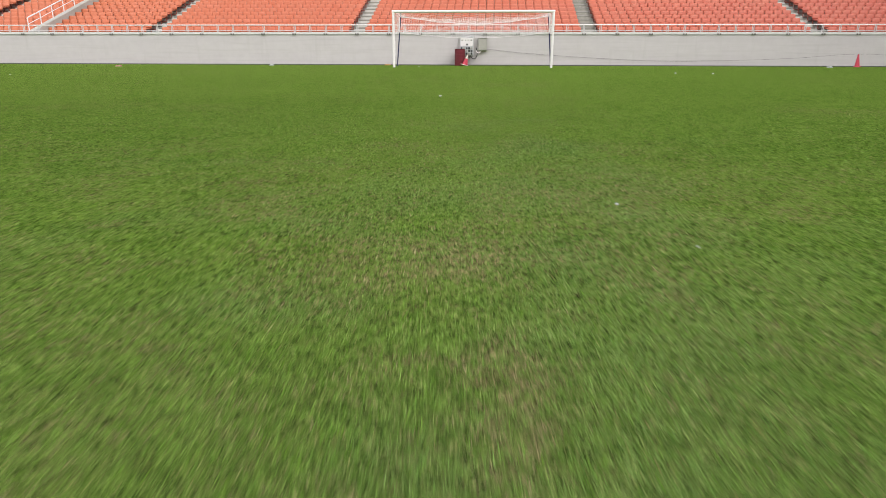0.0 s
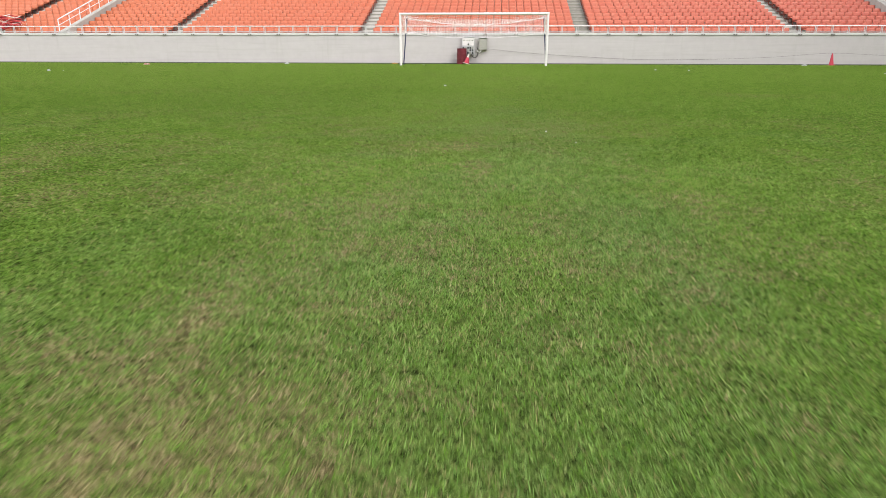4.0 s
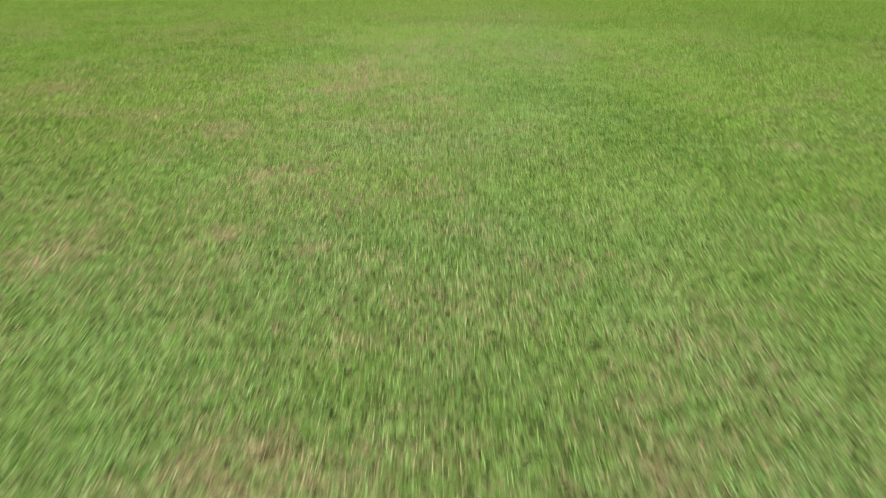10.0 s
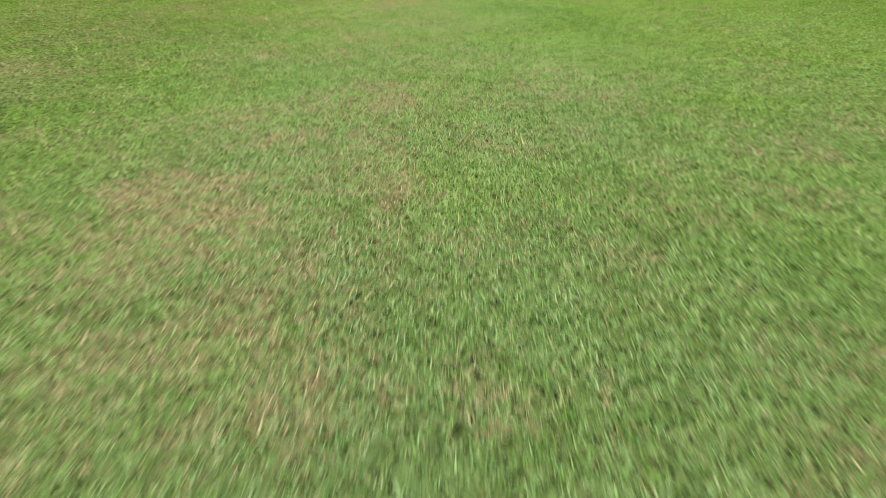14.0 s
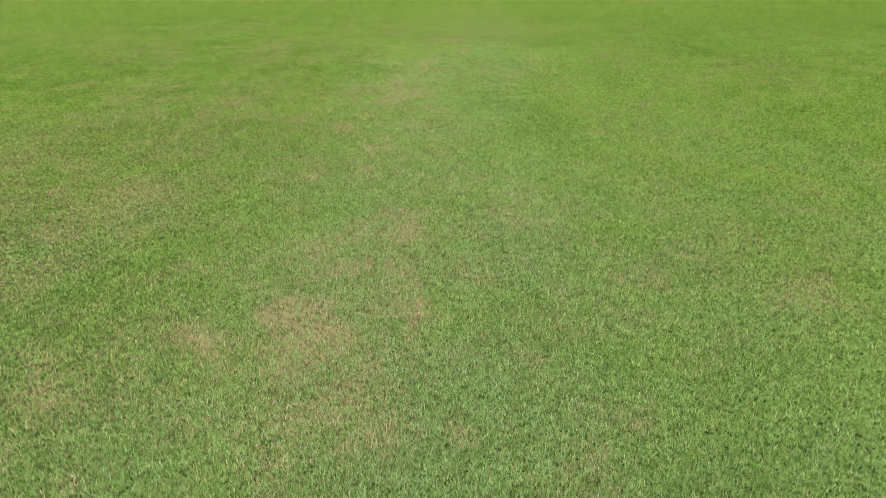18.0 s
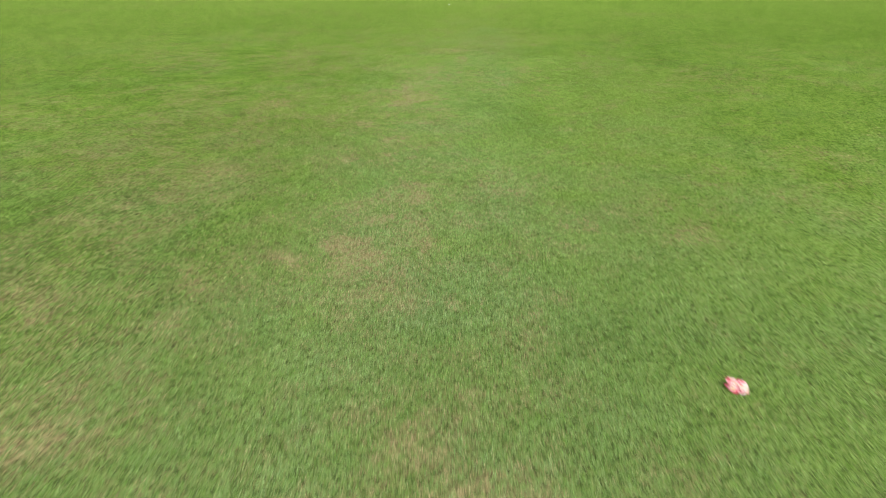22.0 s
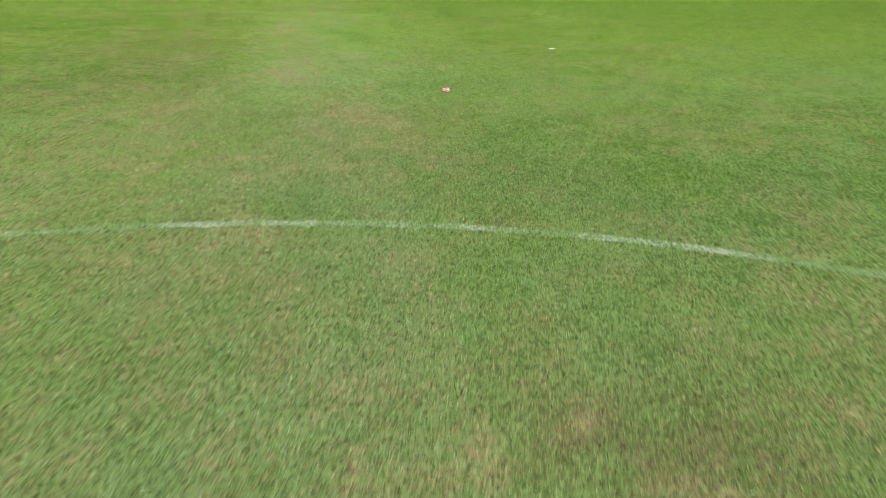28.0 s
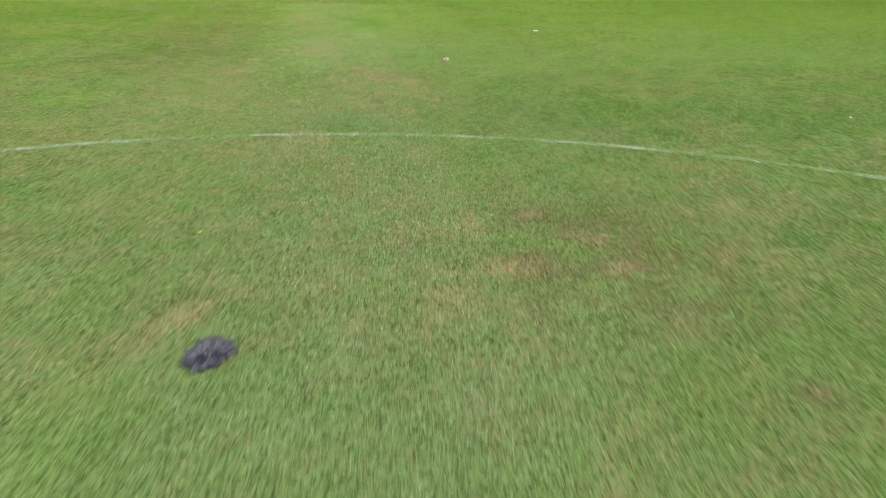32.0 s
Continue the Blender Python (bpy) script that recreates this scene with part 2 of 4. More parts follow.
def wrapper_material():
    """Printed film: white, pink and red fields with an orange rim."""
    m, n, l, b = mat("printed_film", 0.4, 0.0, 0.5)
    p = n.new("ShaderNodeTexCoord").outputs["Generated"]
    fields = ramp(n, l, noise_node(n, l, 3.2, 2, 0.5, p), ((0.3, (0.46, 0.22, 0.03)), (0.37, (0.52, 0.4, 0.29)), (0.45, (0.52, 0.42, 0.42)), (0.51, (0.44, 0.13, 0.16)), (0.57, (0.34, 0.02, 0.05))))
    l.new(fields, b.inputs["Base Color"])
    bump(n, l, b, noise_node(n, l, 12, 3, 0.6, p), 0.3, 0.004)
    return m


M_BLADE, M_GROUND, M_PAINT = grass_blade_material(), ground_material(), paint_material()
M_LAYER = layer_material()
M_WALL = wall_material()
M_STEP = worn("terrace_concrete", (0.37, 0.36, 0.34), (0.45, 0.44, 0.42), 0.9, 3.0, relief=0.25, stain=(0.3, 0.28, 0.24), amount=0.8)
M_TREAD = worn("pale_stair_concrete", (0.5, 0.49, 0.46), (0.58, 0.57, 0.54), 0.9, 4.0, relief=0.2, stain=(0.33, 0.31, 0.28), amount=0.7)
M_RISER = worn("dark_stair_concrete", (0.21, 0.2, 0.18), (0.29, 0.28, 0.25), 0.9, 4.0, relief=0.3, stain=(0.2, 0.18, 0.15), amount=0.8)
M_TREAD_OLD = worn("mossy_stair_concrete", (0.26, 0.255, 0.225), (0.36, 0.35, 0.31), 0.9, 5.0, relief=0.25, stain=(0.13, 0.125, 0.1), amount=0.9)
M_WHITE = worn("white_metal_paint", (0.8, 0.765, 0.79), (0.73, 0.7, 0.72), 0.4, 6.0, relief=0.03)
M_RAIL = worn("grey_white_rail_paint", (0.52, 0.51, 0.52), (0.44, 0.43, 0.44), 0.45, 5.0, relief=0.05)
M_LEDGE = worn("white_ledge_paint", (0.64, 0.63, 0.64), (0.56, 0.55, 0.56), 0.5, 5.0, relief=0.05)
M_DARK = worn("dark_iron", (0.035, 0.033, 0.032), (0.06, 0.055, 0.05), 0.6, 8.0)
M_CLIP = worn("grey_iron_paint", (0.22, 0.215, 0.215), (0.16, 0.155, 0.15), 0.6, 8.0)
M_BLUE = worn("dark_blue_paint", (0.02, 0.025, 0.085), (0.035, 0.04, 0.11), 0.45, 6.0)
M_MAROON = worn("maroon_drum_paint", (0.12, 0.009, 0.022), (0.16, 0.02, 0.03), 0.5, 5.0, stain=(0.1, 0.04, 0.03))
M_BRACKET = worn("maroon_seat_bracket", (0.3, 0.08, 0.06), (0.36, 0.1, 0.075), 0.6, 6.0)
M_CONE = worn("red_cone_rubber", (0.48, 0.04, 0.07), (0.56, 0.06, 0.1), 0.55, 8.0)
M_CONE_PALE = worn("pale_cone_band", (0.75, 0.7, 0.66), (0.6, 0.52, 0.5), 0.6, 9.0)
M_NET = worn("white_net_cord", (0.9, 0.84, 0.9), (0.84, 0.79, 0.84), 0.8, 20.0)
M_CABINET = worn("pale_grey_cabinet_paint", (0.5, 0.51, 0.54), (0.44, 0.45, 0.48), 0.45, 6.0)
M_BOX = worn("beige_grey_box_paint", (0.34, 0.33, 0.31), (0.38, 0.37, 0.345), 0.55, 6.0)
M_SOCKET = worn("dark_socket_plastic", (0.03, 0.03, 0.035), (0.05, 0.05, 0.055), 0.5, 10.0)
M_PAPER = worn("white_litter", (0.47, 0.48, 0.49), (0.38, 0.39, 0.4), 0.6, 30.0)
M_PINK = wrapper_material()
M_BAG = worn("black_plastic_film", (0.012, 0.012, 0.018), (0.06, 0.062, 0.08), 0.3, 34.0, relief=0.3)
M_YELLOW = worn("yellow_leaf", (0.36, 0.36, 0.02), (0.42, 0.42, 0.05), 0.6, 25.0)
M_ORANGE = worn("orange_litter", (0.45, 0.18, 0.04), (0.5, 0.28, 0.09), 0.6, 20.0)
M_REDTAPE = worn("red_white_tape", (0.4, 0.015, 0.02), (0.5, 0.06, 0.06), 0.5, 9.0)
M_CARTON = worn("red_white_carton", (0.36, 0.035, 0.04), (0.55, 0.42, 0.38), 0.6, 9.0)
M_GUTTER = worn("dark_gutter", (0.06, 0.06, 0.05), (0.1, 0.1, 0.085), 0.9, 6.0)


def seat_material():
    m, n, l, b = mat("orange_seat_plastic", 0.5, 0.0, 0.4)
    p = place(n)
    sep = n.new("ShaderNodeSeparateXYZ")
    l.new(p, sep.inputs[0])
    # orange to pinker along x; the darker right end is shade put in colour
    side = maths(n, l, "ADD", maths(n, l, "MULTIPLY", sep.outputs[0], 0.02), 0.5, True)
    base = mix(n, l, side, (0.51, 0.14, 0.064), (0.45, 0.1, 0.073))
    fade = ramp(n, l, noise_node(n, l, 2.6, 4, 0.6, p), ((0.35, (0, 0, 0)), (0.7, (0.4, 0.4, 0.4))))
    l.new(mix(n, l, fade, base, (0.52, 0.205, 0.135)), b.inputs["Base Color"])
    return m


M_SEAT = seat_material()


# ---------------------------------------------------------------- mesh tools
def mesh_object(name, bm, material, parent=None, smooth=False):
    me = bpy.data.meshes.new(name)
    bm.to_mesh(me)
    bm.free()
    me.materials.append(material)
    if smooth:
        me.polygons.foreach_set("use_smooth", [True] * len(me.polygons))
    ob = new(name, me)
    if parent is not None:
        ob.parent = parent
    return ob


def part(name, bm, material, parent, label="", smooth=False):
    ob = mesh_object(name, bm, material, parent, smooth)
    return tagged(ob, label) if label else ob


def thing(name, at, label, category, group="", rz=0.0):
    ob = new(name)
    ob.empty_display_size = 0.2
    ob.matrix_world = pose(*at, 0, 0, rz)
    return tagged(ob, label, category, group)


def box(bm, lo, hi, bevel=0.0, m=None):
    c = [(a + b) / 2 for a, b in zip(lo, hi)]
    s = [b - a for a, b in zip(lo, hi)]
    made = bmesh.ops.create_cube(bm, size=1.0, matrix=(m or Matrix()) @ Matrix.Translation(c) @ Matrix.Diagonal((*s, 1)))
    if bevel:
        edges = list({e for v in made["verts"] for e in v.link_edges})
        bmesh.ops.bevel(bm, geom=edges, offset=bevel, segments=2, affect="EDGES", profile=0.5)
    return bm


def tube(bm, points, radius, sides=8, caps=True):
    """A round bar through the points."""
    pts = [Vector(p) for p in points]
    rings = []
    for i, p in enumerate(pts):
        d = (pts[min(i + 1, len(pts) - 1)] - pts[max(i - 1, 0)]).normalized()
        a = d.cross(Vector((0, 0, 1)) if abs(d.z) < 0.9 else Vector((1, 0, 0))).normalized()
        b = d.cross(a)
        r = radius[i] if isinstance(radius, (list, tuple)) else radius
        rings.append([bm.verts.new(p + r * (math.cos(w) * a + math.sin(w) * b)) for w in (2 * math.pi * k / sides for k in range(sides))])
    for u, v in zip(rings, rings[1:]):
        for k in range(sides):
            bm.faces.new((u[k], u[(k + 1) % sides], v[(k + 1) % sides], v[k]))
    if caps:
        bm.faces.new(rings[0][::-1])
        bm.faces.new(rings[-1])
    return bm


def lathe(bm, profile, sides=20, m=None):
    """A body turned about z from pairs of radius and height."""
    m = m or Matrix()
    rings = [[bm.verts.new(m @ Vector((r * math.cos(w), r * math.sin(w), z))) for w in (2 * math.pi * k / sides for k in range(sides))] for r, z in profile]
    for u, v in zip(rings, rings[1:]):
        for k in range(sides):
            bm.faces.new((u[k], u[(k + 1) % sides], v[(k + 1) % sides], v[k]))
    bm.faces.new(rings[0][::-1])
    bm.faces.new(rings[-1])
    return bm


def arrays_mesh(name, verts, faces, material, attributes=()):
    """A mesh from arrays of places and of equal-sized faces."""
    me = bpy.data.meshes.new(name)
    k = faces.shape[1]
    me.vertices.add(len(verts))
    me.vertices.foreach_set("co", np.ascontiguousarray(verts, np.float32).ravel())
    me.loops.add(faces.size)
    me.loops.foreach_set("vertex_index", np.ascontiguousarray(faces, np.int32).ravel())
    me.polygons.add(len(faces))
    me.polygons.foreach_set("loop_start", np.arange(0, faces.size, k, dtype=np.int32))
    me.update(calc_edges=True)
    for label, values in attributes:
        me.attributes.new(label, "FLOAT", "POINT").data.foreach_set("value", np.ascontiguousarray(values, np.float32))
    me.materials.append(material)
    return new(name, me)


# ---------------------------------------------------------------- turf: tone and dryness over the pitch
LATTICE = np.random.RandomState(4).rand(257, 257)


def value_noise(x, y, size, shift=0.0):
    u, v = x / size + 71.3 + shift, y / size + 113.7 + shift * 1.7
    i, j = np.floor(u).astype(int), np.floor(v).astype(int)
    f, g = u - i, v - j
    f, g = f * f * (3 - 2 * f), g * g * (3 - 2 * g)
    i, j, i1, j1 = i % 256, j % 256, (i + 1) % 256, (j + 1) % 256
    a = LATTICE[i, j] * (1 - f) + LATTICE[i1, j] * f
    b = LATTICE[i, j1] * (1 - f) + LATTICE[i1, j1] * f
    return a * (1 - g) + b * g


def fbm(x, y, size, shift=0.0, octaves=4):
    total, weight, w = 0.0, 0.0, 1.0
    for k in range(octaves):
        total = total + w * value_noise(x, y, size / 2**k, shift + 9.1 * k)
        weight, w = weight + w, w * 0.55
    return total / weight


def step01(x, a, b):
    t = np.clip((x - a) / (b - a), 0, 1)
    return t * t * (3 - 2 * t)


# worn turf: centre x, centre y, half width, half length, strength, from the goal towards the circle
WORN_FAR = (
    (5.35, -22.96, 0.64, 0.65, 0.3), (3.31, -24.72, 0.35, 0.47, 0.35), (1.35, -25.97, 0.29, 0.32, 0.35), (0.23, -26.24, 0.42, 0.47, 0.4), (2.07, -26.39, 0.26, 0.27, 0.3), (-2.06, -26.76, 0.56, 0.45, 0.3),
    (-1.36, -27.35, 0.23, 0.17, 0.3), (0.81, -27.38, 0.44, 0.25, 0.35), (-0.22, -27.84, 0.23, 0.2, 0.3), (2.46, -28.32, 0.16, 0.17, 0.4), (1.07, -28.6, 0.12, 0.23, 0.5), (0.53, -29.3, 0.06, 0.1, 0.4),
    (1.51, -29.4, 0.1, 0.16, 0.5), (0.75, -29.44, 0.1, 0.12, 0.35), (1.95, -30.01, 0.07, 0.12, 0.4), (1.05, -30.07, 0.08, 0.13, 0.4), (1.09, -30.32, 0.06, 0.31, 0.35), (0.77, -30.64, 0.1, 0.1, 0.5),
)
WORN_GOAL_SIDE = (
    (2.26, -31, 0.28, 0.2, 0.4), (5.02, -31.05, 0.61, 0.71, 0.5), (2.39, -31.21, 0.16, 0.15, 0.45), (0.72, -31.24, 0.04, 0.08, 0.4), (1.65, -31.28, 0.12, 0.08, 0.4), (0.39, -31.45, 0.07, 0.1, 0.5),
    (0.63, -31.46, 0.2, 0.32, 0.35), (0.76, -31.87, 0.06, 0.1, 0.5), (1.93, -31.89, 0.14, 0.16, 0.25), (0.92, -31.98, 0.1, 0.13, 0.35), (1.42, -32.02, 0.09, 0.13, 0.3), (0.79, -32.21, 0.05, 0.07, 0.4),
    (0.32, -32.38, 0.07, 0.04, 0.5), (0.43, -32.6, 0.1, 0.08, 0.45), (0.09, -32.79, 0.21, 0.13, 0.45), (0.36, -32.93, 0.1, 0.09, 0.5), (0.57, -33, 0.09, 0.1, 0.5), (0.94, -33.07, 0.07, 0.07, 0.55),
)
WORN_APPROACH = (
    (1.06, -33.27, 0.07, 0.07, 0.7), (0.6, -33.29, 0.09, 0.09, 0.45), (0.58, -33.37, 0.2, 0.45, 0.45), (3.3, -33.45, 0.3, 0.28, 0.5), (0.99, -33.51, 0.06, 0.07, 0.5), (0.53, -33.52, 0.1, 0.06, 0.45),
    (0.21, -33.53, 0.26, 0.42, 0.45), (0.96, -33.61, 0.04, 0.04, 0.45), (0.39, -33.61, 0.06, 0.05, 0.55), (-1.24, -33.61, 0.31, 0.28, 0.5), (0.88, -33.7, 0.05, 0.04, 0.5), (0.98, -33.8, 0.11, 0.12, 0.7),
    (0.89, -34.33, 0.07, 0.15, 0.45), (0.23, -34.44, 0.09, 0.14, 0.45), (0.28, -34.53, 0.13, 0.12, 0.4), (0.76, -35.07, 0.08, 0.1, 0.45), (0.6, -35.27, 0.05, 0.06, 0.45), (1.23, -35.3, 0.03, 0.14, 0.45),
)
WORN_LOW_END = (
    (1.41, -35.58, 0.04, 0.05, 0.5), (0.67, -35.68, 0.06, 0.05, 0.4), (1, -35.77, 0.05, 0.02, 0.5), (0.99, -35.79, 0.03, 0.05, 0.5), (0.2, -35.8, 0.22, 0.16, 0.35), (3.01, -35.86, 0.21, 0.09, 0.35),
    (0.78, -35.93, 0.09, 0.09, 0.5), (0.82, -36.16, 0.1, 0.09, 0.35), (-0.86, -36.33, 0.34, 0.21, 0.4), (1.5, -36.58, 0.04, 0.04, 0.45), (1, -36.64, 0.07, 0.09, 0.45), (1.04, -36.69, 0.18, 0.2, 0.45),
    (1.08, -36.78, 0.06, 0.06, 0.4), (1.11, -36.8, 0.08, 0.11, 0.6), (3.27, -37.23, 0.18, 0.1, 0.3), (0.84, -37.27, 0.08, 0.09, 0.5), (1.11, -37.28, 0.07, 0.06, 0.45), (2.35, -37.3, 0.05, 0.1, 0.45),
)
WORN_MIDWAY = (
    (0.78, -37.32, 0.09, 0.08, 0.55), (1.27, -37.54, 0.04, 0.25, 0.5), (0.82, -37.67, 0.12, 0.11, 0.75), (1.13, -37.68, 0.07, 0.07, 0.4), (0.63, -37.74, 0.08, 0.09, 0.5), (0.66, -37.74, 0.09, 0.09, 0.6),
    (0.78, -37.78, 0.13, 0.09, 0.6), (1.29, -37.78, 0.05, 0.08, 0.45), (2.72, -37.82, 0.07, 0.06, 0.6), (0.89, -37.95, 0.09, 0.1, 0.35), (0.28, -38.01, 0.13, 0.09, 0.5), (0.38, -38.03, 0.21, 0.14, 0.4),
    (-0.37, -38.08, 0.11, 0.05, 0.5), (0.91, -38.18, 0.04, 0.05, 0.5), (-0.1, -38.38, 0.11, 0.13, 0.85), (2.19, -38.4, 0.13, 0.09, 0.4), (-0.12, -38.42, 0.12, 0.12, 0.5), (2.24, -38.46, 0.04, 0.06, 0.45),
)
WORN_TRACK = (
    (0.99, -38.46, 0.11, 0.09, 0.4), (1.59, -38.47, 0.13, 0.07, 0.35), (0.93, -38.54, 0.05, 0.05, 0.45), (1.62, -38.55, 0.03, 0.05, 0.5), (1.19, -38.56, 0.09, 0.07, 0.4), (1.16, -38.64, 0.04, 0.08, 0.6),
    (1.99, -38.64, 0.04, 0.04, 0.45), (-0.72, -38.94, 0.18, 0.11, 0.5), (-0.15, -39.04, 0.17, 0.13, 0.3), (1.12, -39.44, 0.18, 0.21, 0.35), (0, -39.72, 0.29, 0.18, 0.35), (1.45, -39.79, 0.14, 0.11, 0.55),
    (-0.31, -39.92, 0.25, 0.12, 0.35), (-0.57, -40, 0.28, 0.19, 0.4), (1.58, -40.06, 0.25, 0.18, 0.4), (1.79, -40.24, 0.43, 0.38, 0.35), (1.79, -40.29, 0.14, 0.09, 0.5), (-1.51, -40.33, 0.18, 0.11, 0.4),
)
WORN_LANE = (
    (2.65, -40.35, 0.11, 0.04, 0.5), (1.43, -40.37, 0.09, 0.08, 0.45), (1.43, -40.37, 0.17, 0.19, 0.45), (3.81, -40.52, 0.24, 0.13, 0.3), (2.67, -40.62, 0.2, 0.13, 0.35), (2.06, -40.73, 0.16, 0.22, 0.55),
    (1.71, -40.75, 0.36, 0.25, 0.4), (0.7, -41.7, 0.35, 0.3, 0.35), (1.07, -41.8, 0.1, 0.12, 0.35), (0.75, -41.9, 0.14, 0.13, 0.55), (0.43, -41.97, 0.15, 0.16, 0.4), (3.03, -42.37, 0.12, 0.11, 0.45),
    (1.98, -42.38, 0.13, 0.12, 0.35), (0.78, -42.42, 0.16, 0.12, 0.4), (2.37, -42.8, 0.12, 0.14, 0.4), (2.43, -44.76, 0.23, 0.08, 0.3), (3.81, -44.96, 0.15, 0.06, 0.4), (2.06, -45.69, 0.07, 0.15, 0.4),
)
WORN_CIRCLE = (
    (2.42, -45.6, 0.14, 0.08, 0.35), (2.58, -46.08, 0.1, 0.06, 0.5), (2.75, -46.12, 0.1, 0.06, 0.5), (2.34, -46.26, 0.13, 0.08, 0.7), (2.2, -46.42, 0.17, 0.09, 0.8), (2.05, -46.5, 0.08, 0.06, 0.7),
    (0.38, -46.3, 0.08, 0.03, 0.6), (2.79, -46.42, 0.13, 0.08, 0.65), (2.9, -46.55, 0.15, 0.06, 0.6), (3.15, -46.52, 0.15, 0.05, 0.6), (3.65, -46.45, 0.12, 0.06, 0.5), (3.15, -46.8, 0.12, 0.06, 0.35),
    (0.29, -46.69, 0.21, 0.12, 0.9), (2.74, -47.28, 0.12, 0.11, 0.55), (3.15, -47.85, 0.08, 0.06, 1.4), (3.07, -48.09, 0.07, 0.04, 0.4),
)
WORN = WORN_FAR + WORN_GOAL_SIDE + WORN_APPROACH + WORN_LOW_END + WORN_MIDWAY + WORN_TRACK + WORN_LANE + WORN_CIRCLE
# fresh turf
LUSH = (
    (3.1, -39.1, 0.9, 1.1, 0.45),
    (1.6, -33.22, 0.18, 0.2, 0.4), (1.75, -33.48, 0.16, 0.16, 0.4), (1.78, -33.64, 0.28, 0.28, 0.4), (1.29, -33.65, 0.28, 0.32, 0.35), (2.1, -34.1, 0.23, 0.39, 0.35), (2.13, -34.23, 0.28, 0.85, 0.35),
    (2.06, -34.28, 0.6, 1.15, 0.4), (2.32, -36.44, 0.3, 0.54, 0.2), (-0.23, -37.8, 0.29, 0.29, 0.2), (1.71, -38.27, 0.15, 0.17, 0.25), (2.52, -39.05, 0.26, 0.5, 0.35), (2.52, -40.13, 0.22, 0.2, 0.3),
    (1.08, -40.31, 0.21, 0.16, 0.3), (3.71, -41.29, 0.62, 0.64, 0.25), (1.25, -42.59, 0.3, 0.36, 0.35), (4.24, -42.77, 0.74, 0.61, 0.3), (1.07, -42.85, 0.3, 0.28, 0.3), (1.28, -42.94, 0.41, 0.33, 0.45),
    (3.1, -44.67, 0.24, 0.18, 0.35),
)


def turf(x, y):
    """Tone (dark to pale) and dryness of the turf at plan places."""
    wx = x + 0.3 * (fbm(x, y, 0.35, 3.0) - 0.5)
    wy = y + 0.3 * (fbm(x, y, 0.35, 7.0) - 0.5)
    close = (1 - step01(np.abs(x - 2), 5.0, 9.0)) * (1 - step01(y, -29, -24))
    tone = 0.5 + (0.3 + 0.15 * close) * (fbm(x, y, 2.6, 1.0) - 0.5) + 0.55 * close * (fbm(x, y, 0.4, 5.0) - 0.5)
    dry = 0.15 + (0.25 + 0.3 * close) * (fbm(x, y, 0.9, 11.0) - 0.5) + 0.7 * close * (fbm(x, y, 0.17, 13.0, 3) - 0.5)
    grain = 0.35 + 1.3 * value_noise(x, y, 0.07, 21.0)
    for (cx, cy, rx, ry, s), sign in [(p, 1) for p in WORN] + [(p, -1) for p in LUSH]:
        near = np.flatnonzero((np.abs(y - cy) < 1.5 * ry + 0.6) & (np.abs(x - cx) < 1.5 * rx + 0.6))
        if sign > 0:
            d = np.sqrt(((wx[near] - cx) / (rx + 0.03)) ** 2 + ((wy[near] - cy) / (ry + 0.03)) ** 2)
            dry[near] += 0.4 * s * (1 - step01(d, 0.2, 1.35)) * grain[near]
        else:
            d = np.sqrt(((wx[near] - cx) / rx) ** 2 + ((wy[near] - cy) / ry) ** 2)
            k = s * (1 - step01(d, 0.3, 1.4))
            dry[near] -= 0.35 * k
            tone[near] -= 0.3 * k
    seam = step01(x, 2.0, 2.12) * step01(-y, 33.0, 34.5)
    band = step01(-wy, 40.0, 40.25) * step01(x, 1.6, 2.8)
    far = step01(y, -32, -24)
    tone = tone - 0.1 * seam - 0.1 * band + 0.1 * step01(y, -39, -34)
    dry = dry + 0.08 * step01(x, 1.95, 2.03) * step01(-wy, 45.0, 45.5) * (1 - step01(-wy, 48.2, 49.0)) * (1 - step01(wx, 3.2, 4.2))
    dry = dry * (1 - 0.4 * far) - 0.03 * seam
    dry = dry + 0.5 * far * np.clip(fbm(x, y, 2.2, 81.0) - 0.56, 0, 1)
    dry = dry + 0.42 * step01(y, -34, -31) * (1 - step01(y, -22, -12)) * np.exp(-(((x - 0.6) / 5.0) ** 2)) * np.clip(fbm(x, y, 0.9, 91.0) - 0.53, 0, 1)
    tone = tone - 0.15 * (1 - np.exp(-(((x - 0.9) / 1.1) ** 2))) * step01(y, -35.5, -32.5) * (1 - step01(y, -24, -12))
    spread_wear = (1 - step01(wx, 0.7, 1.25)) * step01(wx, -1.6, -0.4) * step01(-wy, 32.3, 32.9) * (1 - step01(-wy, 34.1, 34.6))
    dry = dry + 0.08 * spread_wear + 0.04 * step01(-y, 39.0, 41.0) + 0.045 * step01(-y, 32.0, 36.0) - 0.025
    lane = step01(x, 0.4, 0.75) * (1 - step01(x, 1.7, 2.0)) * step01(-y, 35.0, 36.2) * (1 - step01(-y, 38.5, 39.5))
    dry = dry + 0.06 * lane
    track = np.exp(-(((wx - 1.0) / 0.3) ** 2)) * step01(-y, 34.5, 36.0) * (1 - step01(-y, 41.0, 43.0))
    tone, dry = tone + 0.08 * track, dry + 0.06 * track
    rough = (1 - step01(wx, 0.1, 0.8)) * step01(wx, -3.5, -1.5) * step01(-wy, 33.8, 34.6) * (1 - step01(-wy, 38.5, 40.5))
    tone, dry = tone - 0.15 * rough, dry + 0.05 * rough
    mown = 0.5 + 0.5 * np.tanh(4 * np.sin(y * math.pi / 5.5))
    tone = tone + 0.1 * (mown - 0.5) * step01(y, -33, -26)
